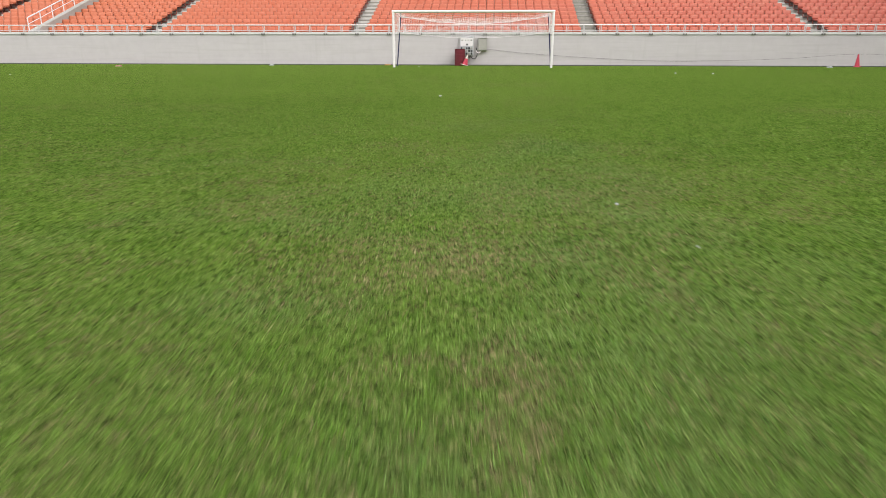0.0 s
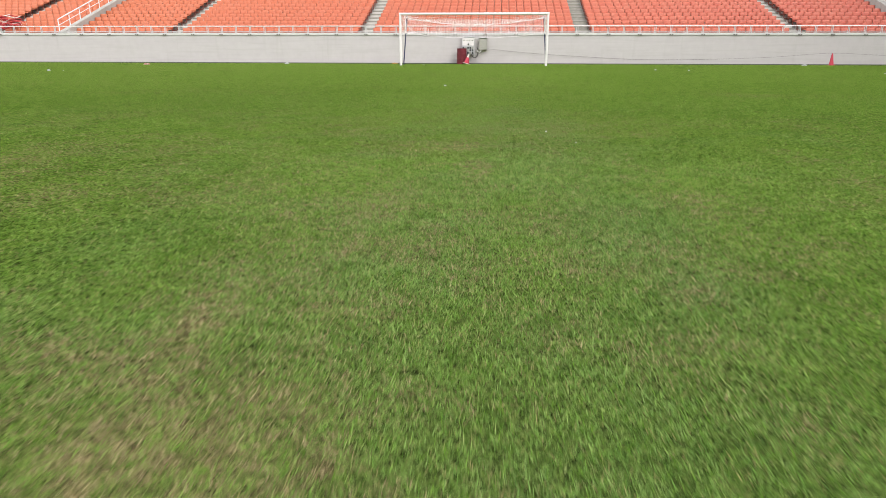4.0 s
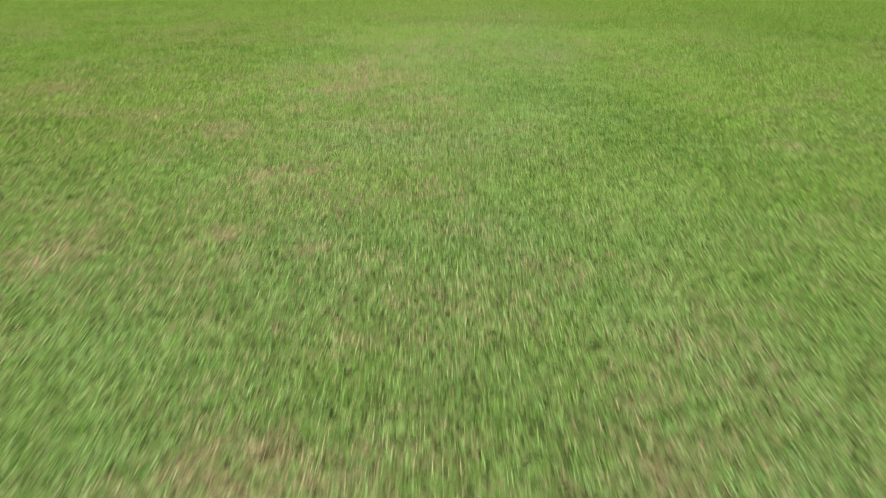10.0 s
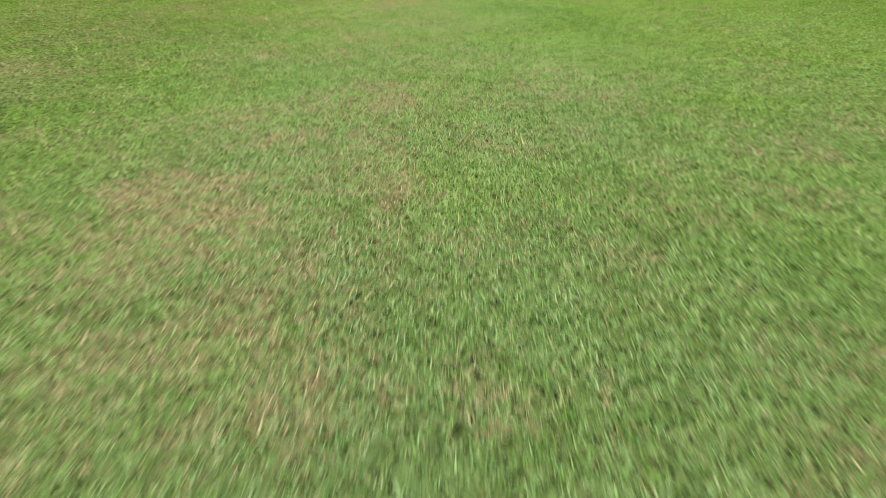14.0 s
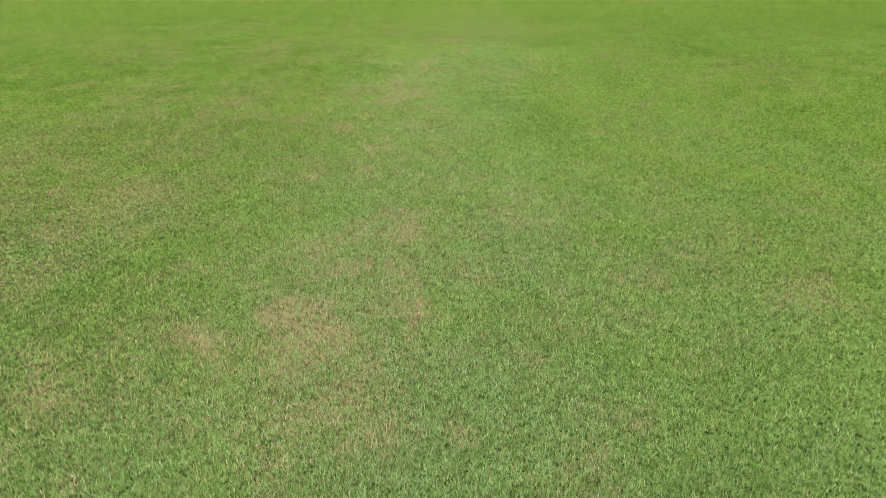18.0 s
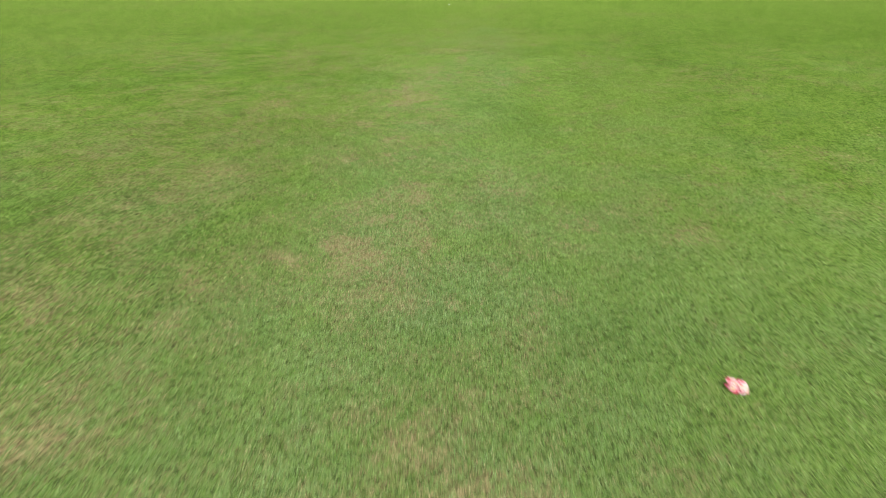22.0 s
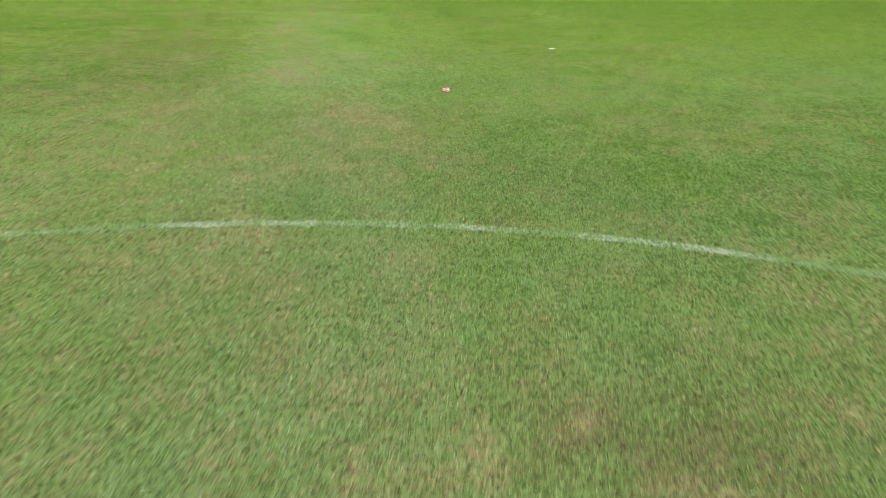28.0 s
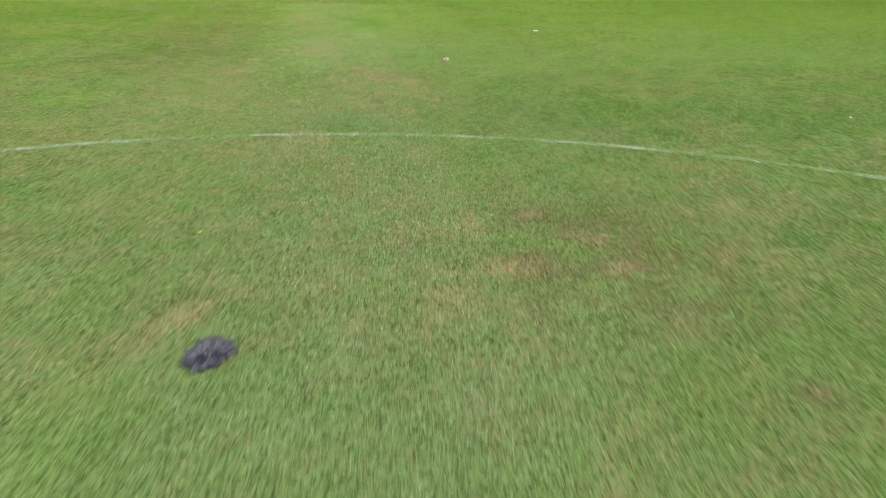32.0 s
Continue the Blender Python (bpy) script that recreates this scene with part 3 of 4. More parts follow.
    worn_way = np.exp(-(((x - 1.6) / 3.2) ** 4)) * (1 - step01(y, -40, -33))
    tone = tone - 0.03 * (1 - worn_way) + 0.06 * step01(y, -43, -40)
    tone = tone - 0.13 * step01(x, 2.4, 5.0) * (1 - 0.6 * step01(-y, 30.0, 32.0) * (1 - step01(-y, 42.0, 43.5))) + 0.13 * step01(wy, -40.5, -40.3) * step01(x, 2.0, 2.8) * (1 - step01(y, -34, -30)) - 0.12 * step01(-x, -0.3, 1.5) + 0.22 * step01(y, -31, -22) + 0.08 * step01(y, -24, -14)
    dry = dry + 0.02 * step01(-y, 40.5, 42.5) - 0.03 * step01(-y, 45.0, 48.0)
    dry = dry - 0.07 * step01(x, 2.2, 3.0) * (1 - step01(-wy, 43.5, 45.0)) - 0.11 * step01(-wy, 46.9, 47.6)
    return np.clip(tone, 0, 1), np.clip(dry, 0, 0.66)


def bareness(x, y, dry):
    """Thin turf with bare ground and thatch showing between the leaves."""
    wx, wy = x + 0.5 * (fbm(x, y, 0.4, 17.0) - 0.5), y + 0.6 * (fbm(x, y, 0.4, 19.0) - 0.5)
    lot = step01(x, 2.0, 2.2) * (1 - step01(wx, 3.0, 4.0)) * step01(-wy, 45.1, 45.7) * (1 - step01(-wy, 46.9, 47.8))
    spot = 1.2 * np.exp(-((x - 3.15) / 0.1) ** 2 - ((y + 47.85) / 0.07) ** 2) + 0.6 * np.exp(-((wx - 0.29) / 0.22) ** 2 - ((wy + 46.69) / 0.12) ** 2)
    flank = (1 - step01(wx, 0.0, 0.7)) * step01(wx, -4.0, -2.0) * step01(-wy, 33.9, 34.8) * (1 - step01(-wy, 38.5, 40.5))
    return np.clip(spot + (0.6 * lot + 0.25 * flank) * (2.6 * fbm(x, y, 0.22, 23.0) - 0.72) + 0.65 * lot * step01(dry, 0.16, 0.4), 0, 1)


def freshness(x, y):
    aside = 1 - np.exp(-(((x - 1.3) / 0.85) ** 2))
    vary = 0.5 * (fbm(x, y, 0.5, 71.0) - 0.5)
    return np.clip(vary + 0.17 + 0.3 * step01(y, -46, -39) + 0.32 * step01(y, -40, -33) + 0.2 * aside + 0.35 * step01(y, -30, -18), 0, 1.2)


def axis_steps(lo, hi, near_lo, near_hi, fine):
    near = np.arange(near_lo, near_hi + fine / 2, fine)
    out = [near]
    for start, end, sign in ((near_hi, hi, 1), (near_lo, lo, -1)):
        p, s, more = start, fine, []
        while sign * (end - p) > 0:
            s *= 1.12
            p += sign * s
            more.append(p)
        out.append(np.array(more))
    return np.unique(np.concatenate(out))


gx, gy = axis_steps(-600, 600, -4, 8, 0.09), axis_steps(-600, 600, -49, -27, 0.09)
GX, GY = np.meshgrid(gx, gy)
g_tone, g_dry = turf(GX.ravel(), GY.ravel())


def fade(x, y, area):
    """How fully a stretch of the plan is grown over, fading towards its sides."""
    x0, x1, y0, y1 = area
    edge = np.minimum(np.minimum(x - x0, x1 - x), np.minimum(y - y0, y1 - y)) / (0.25 * (x1 - x0))
    return np.clip(edge, 0, 1)


LOW, MID, WIDE, PITCH = (-0.3, 3.0, -40.2, -29.6), (-1.2, 4.6, -49.5, -29.0), (-5.0, 9.0, -50.5, -22.0), (-14.0, 18.0, -50.5, -10.0)
# denser leaves darken the ground colour below them, in place of their shade
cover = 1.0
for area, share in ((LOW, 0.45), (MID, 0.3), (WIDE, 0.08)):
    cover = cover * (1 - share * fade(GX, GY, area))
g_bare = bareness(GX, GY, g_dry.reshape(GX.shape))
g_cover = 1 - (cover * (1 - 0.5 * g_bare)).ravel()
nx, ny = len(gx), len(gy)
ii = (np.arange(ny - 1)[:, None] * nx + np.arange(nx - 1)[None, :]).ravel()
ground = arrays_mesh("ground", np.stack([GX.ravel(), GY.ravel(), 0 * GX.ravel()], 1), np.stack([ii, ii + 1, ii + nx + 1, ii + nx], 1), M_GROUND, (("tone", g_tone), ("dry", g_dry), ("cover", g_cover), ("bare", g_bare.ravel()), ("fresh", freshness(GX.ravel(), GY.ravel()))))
tagged(ground, "mown green turf pitch with worn straw patches", "ground", kind="structure")


def blades(rng, x, y, width, height, lean):
    """One pointed leaf of three corners at each plan place; gives places, faces, and each leaf's own value."""
    n = len(x)
    turn = rng.rand(n) * 2 * np.pi
    face = rng.rand(n) * 2 * np.pi
    w = width * (0.6 + 0.8 * rng.rand(n)) / 2
    h = height * (0.55 + 0.9 * rng.rand(n))
    t = lean[0] + (lean[1] - lean[0]) * rng.rand(n)
    dx, dy = np.cos(face) * w, np.sin(face) * w
    a = np.stack([x - dx, y - dy, np.full(n, -0.004)], 1)
    b = np.stack([x + dx, y + dy, np.full(n, -0.004)], 1)
    c = np.stack([x + np.cos(turn) * h * np.sin(t), y + np.sin(turn) * h * np.sin(t), h * np.cos(t)], 1)
    verts = np.stack([a, b, c], 1).reshape(-1, 3)
    return verts, np.arange(3 * n, dtype=np.int32).reshape(-1, 3), np.repeat(rng.rand(n), 3)


def grass(name, seed, area, density, width, height, lean, uneven, label):
    rng = np.random.RandomState(seed)
    x0, x1, y0, y1 = area
    n = int((x1 - x0) * (y1 - y0) * density)
    x, y = x0 + (x1 - x0) * rng.rand(n), y0 + (y1 - y0) * rng.rand(n)
    tone, dry = turf(x, y)
    tuft = np.clip(2.4 * value_noise(x, y, 0.02, 51.0) - 0.25, 0.3, 1)
    keep = (rng.rand(n) < fade(x, y, area) * tuft) & (rng.rand(n) > 0.4 * step01(dry, 0.4, 0.8)) & (rng.rand(n) > 0.6 * bareness(x, y, dry))
    x, y, tone, dry = x[keep], y[keep], tone[keep], dry[keep]
    # tufts of a few leaves differ in tone and in age
    tone = tone + uneven * (1.3 * value_noise(x, y, 0.045, 53.0) + 0.9 * value_noise(x, y, 0.018, 57.0) - 1.1)
    dry = np.clip(dry * (1 + 0.8 * uneven * (2 * value_noise(x, y, 0.03, 59.0) - 1)), 0, 0.66)
    verts, faces, rnd = blades(rng, x, y, width, height, lean)
    ob = arrays_mesh(name, verts, faces, M_BLADE, (("tone", np.repeat(tone, 3)), ("dry", np.repeat(dry, 3)), ("fresh", np.repeat(freshness(x, y), 3)), ("rnd", rnd)))
    return tagged(ob, label, "grass", kind="stuff")


grass("short_grass", 31, LOW, 42000, 0.0029, 0.018, (0.65, 1.46), 0.4, "short dense green turf leaves with straw-coloured bits")
grass("worn_grass", 34, MID, 16000, 0.0034, 0.02, (0.75, 1.48), 0.95, "short worn turf leaves up to the centre circle")
grass("mown_grass", 32, WIDE, 1700, 0.0042, 0.024, (0.8, 1.5), 0.95, "mown green turf leaves round the centre circle")
grass("pitch_grass", 33, PITCH, 60, 0.006, 0.028, (0.9, 1.47), 0.95, "mown green turf leaves towards the goal")


def painted_circle(cx, cy, radius, width, density):
    rng = np.random.RandomState(35)
    n = int(2 * math.pi * radius * width * density)
    w, r = rng.rand(n) * 2 * np.pi, radius - width * rng.rand(n)
    x, y = cx + np.cos(w) * r, cy + np.sin(w) * r
    faint = fbm(x, y, 0.8, 41.0, 4)
    keep = rng.rand(n) < np.clip(2.2 * faint - 0.93 - 0.2 * np.exp(-(((x - 0.9) / 1.2) ** 2)), 0.02, 0.5)
    x, y = x[keep], y[keep]
    tone, dry = turf(x, y)
    verts, faces, rnd = blades(rng, x, y, 0.0042, 0.015, (0.8, 1.5))
    ob = arrays_mesh("centre_circle", verts, faces, M_PAINT, (("tone", np.repeat(tone, 3)), ("dry", np.repeat(dry, 3)), ("rnd", rnd)))
    return tagged(ob, "faded white painted centre circle line on turf", "pitch line", kind="structure")


circle = painted_circle(0.13, -52.4, 9.15, 0.12, 15000)


def paint_layer(cx, cy, radius, width, parent):
    """The paint down in the sward, as a thin ring with frayed sides."""
    n = 1400
    w = np.linspace(0, 2 * np.pi, n, endpoint=False)
    x, y = cx + np.cos(w) * radius, cy + np.sin(w) * radius
    fray = 0.05 * (fbm(x, y, 0.12, 61.0, 3) - 0.5)
    inner, outer = radius - width + 0.012 + fray, radius - 0.012 + 0.05 * (fbm(x, y, 0.12, 67.0, 3) - 0.5)
    rings = [np.stack([cx + np.cos(w) * r, cy + np.sin(w) * r, np.full(n, 0.004)], 1) for r in (inner, outer)]
    k = np.arange(n)
    faces = np.stack([k, (k + 1) % n, n + (k + 1) % n, n + k], 1)[:, ::-1]
    ob = arrays_mesh("paint_layer", np.concatenate(rings), faces, M_LAYER)
    ob.parent = parent
    return ob


paint_layer(0.13, -52.4, 9.15, 0.12, circle)


# ---------------------------------------------------------------- stand behind the goal
WALL_Y, WALL_TOP, X0, X1 = 4.85, 1.66, -40.0, 38.0
ROWS, RUN, RISE, ROW_Y, ROW_Z = 13, 0.7, 0.25, 6.15, 1.36
STAIRS = ((-31.3, -30.3), (-19.4, -18.5), (-7.28, -6.4), (5.85, 6.8), (18.22, 19.1), (30.5, 31.5))
RAMPS = ((-25.85, -25.5), (24.95, 25.45))

bm = bmesh.new()
box(bm, (X0, WALL_Y, -0.3), (X1, WALL_Y + 0.28, WALL_TOP))
tagged(mesh_object("wall_north", bm, M_WALL), "grey-white painted concrete pitch wall with faint stains", "wall", kind="structure")

bm = bmesh.new()
box(bm, (X0, WALL_Y - 0.22, -0.05), (X1, WALL_Y, 0.045), 0.004)
tagged(mesh_object("gutter", bm, M_GUTTER), "dark gutter strip along the wall foot", "gutter", kind="structure")

# terrace steps, one closed body
prof = [(WALL_Y + 0.28, 0.0), (WALL_Y + 0.28, ROW_Z)]
for k in range(ROWS):
    y = ROW_Y + k * RUN
    prof += [(y + RUN, ROW_Z + k * RISE), (y + RUN, ROW_Z + (k + 1) * RISE)]
prof += [(ROW_Y + (ROWS + 1) * RUN, ROW_Z + ROWS * RISE), (ROW_Y + (ROWS + 1) * RUN, 0.0)]
bm = bmesh.new()
ends = [[bm.verts.new((x, y, z)) for y, z in prof] for x in (X0, X1)]
for k in range(len(prof)):
    q = (k + 1) % len(prof)
    bm.faces.new((ends[0][k], ends[1][k], ends[1][q], ends[0][q]))
bm.faces.new(ends[0]), bm.faces.new(ends[1][::-1])
bmesh.ops.recalc_face_normals(bm, faces=bm.faces)
tagged(mesh_object("terrace", bm, M_STEP), "pale concrete terrace steps under orange seating", "terrace", kind="structure")

# unseen wall, added only to keep sky and sun off the right side
bm = bmesh.new()
box(bm, (X1 + 3.0, -110, -0.3), (X1 + 3.6, 12, 24))
tagged(mesh_object("wall_east", bm, M_STEP), "plain pale concrete wall, unseen, added to shade the right side", "wall", kind="structure")

# ledge with its joints, and brackets
ledge = tagged(new("ledge"), "white painted metal ledge along the wall top", "ledge", kind="structure")
slab = None
for k in range(45):
    x = X0 + 0.32 + k * 1.748
    if x + 1.73 > X1:
        break
    if slab is None:
        bm = bmesh.new()
        box(bm, (0.012, WALL_Y - 0.025, WALL_TOP + 0.002), (1.738, WALL_Y + 0.36, WALL_TOP + 0.07), 0.012)
        box(bm, (0.012, WALL_Y - 0.034, WALL_TOP - 0.055), (1.738, WALL_Y - 0.004, WALL_TOP + 0.074), 0.006)
        slab = part("ledge_panel", bm, M_LEDGE, ledge)
        bm = bmesh.new()
        box(bm, (0.03, WALL_Y - 0.08, WALL_TOP - 0.07), (0.1, WALL_Y, WALL_TOP + 0.002), 0.006)
        box(bm, (0.045, WALL_Y - 0.1, WALL_TOP - 0.05), (0.085, WALL_Y - 0.08, WALL_TOP - 0.015))
        clip_a = part("bracket", bm, M_CLIP, ledge, "grey iron bracket")
        clip_b = new("bracket", clip_a.data)
        clip_b.parent = ledge
        tagged(clip_b, "grey iron bracket")
        slab.location.x, clip_a.location.x, clip_b.location.x = x, x, x + 1.62
    else:
        for name, src, dx in (("ledge_panel", slab, 0), ("bracket", clip_a, 0), ("bracket", clip_a, 1.62)):
            o = new(name, src.data)
            o.parent = ledge
            o.location.x = x + dx

# front railing
railing = tagged(new("railing"), "low white metal railing along the stand front", "railing", kind="structure")
RZ, RY = WALL_TOP + 0.07, WALL_Y + 0.12
bm = bmesh.new()
tube(bm, [(X0, RY, RZ + 0.37), (X1, RY, RZ + 0.37)], 0.028, 10)
part("top_rail", bm, M_WHITE, railing)
bm = bmesh.new()
tube(bm, [(X0, RY, RZ + 0.08), (X1, RY, RZ + 0.08)], 0.016, 8)
part("bottom_rail", bm, M_RAIL, railing)
bm = bmesh.new()
box(bm, (-0.055, RY - 0.012, RZ), (-0.02, RY + 0.012, RZ + 0.36), 0.004)
box(bm, (0.02, RY - 0.012, RZ), (0.055, RY + 0.012, RZ + 0.36), 0.004)
box(bm, (-0.09, RY - 0.05, RZ), (0.09, RY + 0.05, RZ + 0.012))
post = part("post", bm, M_RAIL, railing)
post.location.x = X0 + 0.32
for k in range(1, 88):
    o = new("post", post.data)
    o.parent = railing
    o.location.x = X0 + 0.32 + 0.874 * k

# stairs between the blocks
for a, b in STAIRS:
    st = tagged(new("terrace_stair"), "grimy grey concrete terrace stair between seat blocks" if 5 < a < 6 else "worn pale concrete terrace stair between seat blocks", "stair", "terrace stairs", kind="structure")
    for k in range(ROWS):
        bm = bmesh.new()
        y = ROW_Y + k * RUN
        box(bm, (a, y + RUN * 0.5, ROW_Z + k * RISE - 0.01), (b, y + RUN - 0.003, ROW_Z + (k + 0.5) * RISE), 0.008)
        part("tread", bm, M_TREAD_OLD if 5 < a < 6 else M_TREAD, st)
        bm = bmesh.new()
        box(bm, (a + 0.004, y + RUN - 0.03, ROW_Z + (k + 0.5) * RISE + 0.002), (b - 0.004, y + RUN - 0.004, ROW_Z + (k + 1) * RISE - 0.03), 0.003)
        part("riser", bm, M_RISER, st, "dark grey-brown concrete riser")

# sloped parapets with handrails
for n_ramp, (a, b) in enumerate(RAMPS):
    rp = tagged(new("sloped_parapet"), "sloped pale concrete parapet with white handrail through the seats", "parapet", "sloped parapets", kind="structure")
    bm = bmesh.new()
    slope = RISE / RUN
    y0, y1 = WALL_Y + 0.6, ROW_Y + ROWS * RUN
    z0 = 1.8 if n_ramp == 0 else 1.88
    corners = [(y0, 1.3), (y1, 1.3 + slope * (y1 - y0)), (y1, z0 + slope * (y1 - y0)), (y0, z0)]
    u = [[bm.verts.new((x, y, z)) for y, z in corners] for x in (a, b)]
    for k in range(4):
        q = (k + 1) % 4
        bm.faces.new((u[0][k], u[1][k], u[1][q], u[0][q]))
    bm.faces.new(u[0]), bm.faces.new(u[1][::-1])
    bmesh.ops.recalc_face_normals(bm, faces=bm.faces)
    bmesh.ops.bevel(bm, geom=list(bm.edges), offset=0.02, segments=2, affect="EDGES", profile=0.5)
    part("parapet_wall", bm, M_STEP, rp)
    x = a + 0.06 if n_ramp == 0 else b - 0.06
    bm = bmesh.new()
    line = lambda h: [(x, y, z0 + slope * (y - y0) + h) for y in (y0 + 0.08, y1)]
    tube(bm, [(x, y0 + 0.08, z0), *line(0.7)], 0.035, 10)
    part("handrail", bm, M_WHITE, rp)
    bm = bmesh.new()
    tube(bm, line(0.36), 0.02, 8)
    part("mid_rail", bm, M_WHITE, rp)
    for k in range(1, 8):
        y = y0 + 0.08 + 1.15 * k
        if y > y1:
            break
        bm = bmesh.new()
        tube(bm, [(x, y, z0 + slope * (y - y0) - 0.02), (x, y, z0 + slope * (y - y0) + 0.69)], 0.028, 8)
        part("post", bm, M_WHITE, rp)


# ---------------------------------------------------------------- seats
def seat_shell_pan():
    bm = bmesh.new()
    nx_, ny_ = 4, 3
    top = {}
    for i in range(nx_ + 1):
        for j in range(ny_ + 1):
            u, v = i / nx_ * 2 - 1, j / ny_
            sag = 0.01 * (u * u) + 0.02 * v * v - 0.02
            top[i, j] = (u * 0.236, -0.22 + 0.4 * v, 0.42 + sag - 0.02 * v - (0.05 if j == 0 else 0))
    for dz, flip in ((0, False), (-0.025, True)):
        vs = {k: bm.verts.new((p[0], p[1], p[2] + dz)) for k, p in top.items()}
        for i in range(nx_):
            for j in range(ny_):
                f = (vs[i, j], vs[i + 1, j], vs[i + 1, j + 1], vs[i, j + 1])
                bm.faces.new(f[::-1] if flip else f)
        if not flip:
            first = vs
    rim = [(i, 0) for i in range(nx_)] + [(nx_, j) for j in range(ny_)] + [(i, ny_) for i in range(nx_, 0, -1)] + [(0, j) for j in range(ny_, 0, -1)]
    for k in range(len(rim)):
        p, q = rim[k], rim[(k + 1) % len(rim)]
        bm.faces.new((first[p], vs[p], vs[q], first[q]))
    return bm


def seat_shell_back():
    bm = bmesh.new()
    nx_, nz_ = 4, 3
    layers = []
    for back in (0.0, 0.025):
        vs = {}
        for i in range(nx_ + 1):
            for j in range(nz_ + 1):
                u, v = i / nx_ * 2 - 1, j / nz_
                half = 0.231 - (0.008 if j == nz_ else 0.0)
                z = 0.425 + 0.275 * v - 0.012 * (u**4) * (1 if j == nz_ else 0)
                vs[i, j] = bm.verts.new((u * half, 0.17 + 0.075 * v - 0.04 * (1 - u * u) * -1 * 0.6 + back, z))
        for i in range(nx_):
            for j in range(nz_):
                f = (vs[i, j], vs[i + 1, j], vs[i + 1, j + 1], vs[i, j + 1])
                bm.faces.new(f if back == 0 else f[::-1])
        layers.append(vs)
    rim = [(i, 0) for i in range(nx_)] + [(nx_, j) for j in range(nz_)] + [(i, nz_) for i in range(nx_, 0, -1)] + [(0, j) for j in range(nz_, 0, -1)]
    for k in range(len(rim)):
        p, q = rim[k], rim[(k + 1) % len(rim)]
        bm.faces.new((layers[0][p], layers[1][p], layers[1][q], layers[0][q]))
    return bm


def seat_bracket():
    bm = bmesh.new()
    for x in (-0.17, 0.17):
        box(bm, (x - 0.02, -0.16, 0.34), (x + 0.02, 0.2, 0.385))
        box(bm, (x - 0.02, 0.16, 0.1), (x + 0.02, 0.21, 0.385))
    box(bm, (-0.2, 0.16, 0.1), (0.2, 0.27, 0.14))
    return bm


SEAT_LABEL = "faded orange moulded plastic stadium seat on the terrace"
seat = thing("stadium_seat", (0, 0, 0), SEAT_LABEL, "seat", "stadium seats")
part("seat_pan", seat_shell_pan(), M_SEAT, seat, smooth=True)
part("backrest", seat_shell_back(), M_SEAT, seat, smooth=True)
part("bracket", seat_bracket(), M_BRACKET, seat, "dark maroon steel bracket")

blocked = STAIRS + RAMPS
seat_places, far_places = [], []
for k in range(ROWS):
    y, z = ROW_Y + k * RUN + 0.38, ROW_Z + k * RISE
    edges = sorted([X0, *[e for ab in blocked for e in ab], X1])
    for lo, hi in zip(edges[::2], edges[1::2]):
        count = round((hi - lo - 0.02) / 0.49)
        pitch = (hi - lo - 0.02) / count
        for i in range(count):
            x = lo + 0.01 + pitch * (i + 0.5)
            near = (abs(x) < 6.0 and k < 8) or (abs(x) < 17.6 and k < 3)
            (seat_places if near else far_places).append((x, y, z))
seat.matrix_world = pose(*seat_places[0])
for x, y, z in seat_places[1:]:
    copy_thing(seat, pose(x, y, z, 0, 0, random.uniform(-0.8, 0.8)))


def joined_seats(places, pieces, material, name, label):
    """The pieces of many seats in one mesh."""
    src_v, src_f, base = [], [], 0
    for ob in pieces:
        me = ob.data
        src_v.append(np.array([v.co for v in me.vertices]))
        for p in me.polygons:
            vs = [base + i for i in p.vertices]
            src_f += [(vs[0], vs[i], vs[i + 1]) for i in range(1, len(vs) - 1)]
        base += len(me.vertices)
    v, f = np.concatenate(src_v), np.array(src_f)
    rng = np.random.RandomState(6)
    jig = np.array(places) + rng.uniform(-0.006, 0.006, (len(places), 3))
    allv = (v[None] + jig[:, None]).reshape(-1, 3)
    allf = (f[None] + (np.arange(len(places)) * len(v))[:, None, None]).reshape(-1, 3)
    return tagged(arrays_mesh(name, allv, allf, material), label, "seats", kind="stuff")


kids = {o.name.split(".")[0]: o for o in seat.children}
joined_seats(far_places, [kids["seat_pan"], kids["backrest"]], M_SEAT, "stadium_seats", "rows of faded orange plastic stadium seats")
joined_seats(far_places, [kids["bracket"]], M_BRACKET, "seat_brackets", "dark maroon steel brackets under the orange seats")


# ---------------------------------------------------------------- goal
goal = thing("football_goal", (0, 0, 0), "white football goal with lifted net and dark blue net poles", "goal")
for s in (-1, 1):
    bm = bmesh.new()
    lathe(bm, [(0.06, -0.05), (0.06, 2.5)], 16, Matrix.Translation((3.72 * s, 0, 0)))
    part("goalpost", bm, M_WHITE, goal, smooth=False)
bm = bmesh.new()
tube(bm, [(-3.78, 0, 2.5), (3.78, 0, 2.5)], 0.06, 16)
part("crossbar", bm, M_WHITE, goal)
NET_Y = 2.0
for s in (-1, 1):
    bm = bmesh.new()
    tube(bm, [(3.86 * s, NET_Y, -0.02), (3.62 * s, NET_Y, 2.68)], 0.03, 10)
    part("net_pole", bm, M_BLUE, goal, "dark blue steel net pole")
    bm = bmesh.new()
    tube(bm, [(3.7 * s, 0.02, 2.42), (3.58 * s, 0.5, 1.95), (3.66 * s, 1.2, 1.72), (3.72 * s, NET_Y, 1.66)], 0.014, 6)
    part("net_rope", bm, M_NET, goal)
    bm = bmesh.new()
    tube(bm, [(3.66 * s, 0.05, 1.2), (3.7 * s, 0.3, 0.6), (3.72 * s, 0.05, 0.03)], 0.012, 6)
    part("net_rope", bm, M_NET, goal)


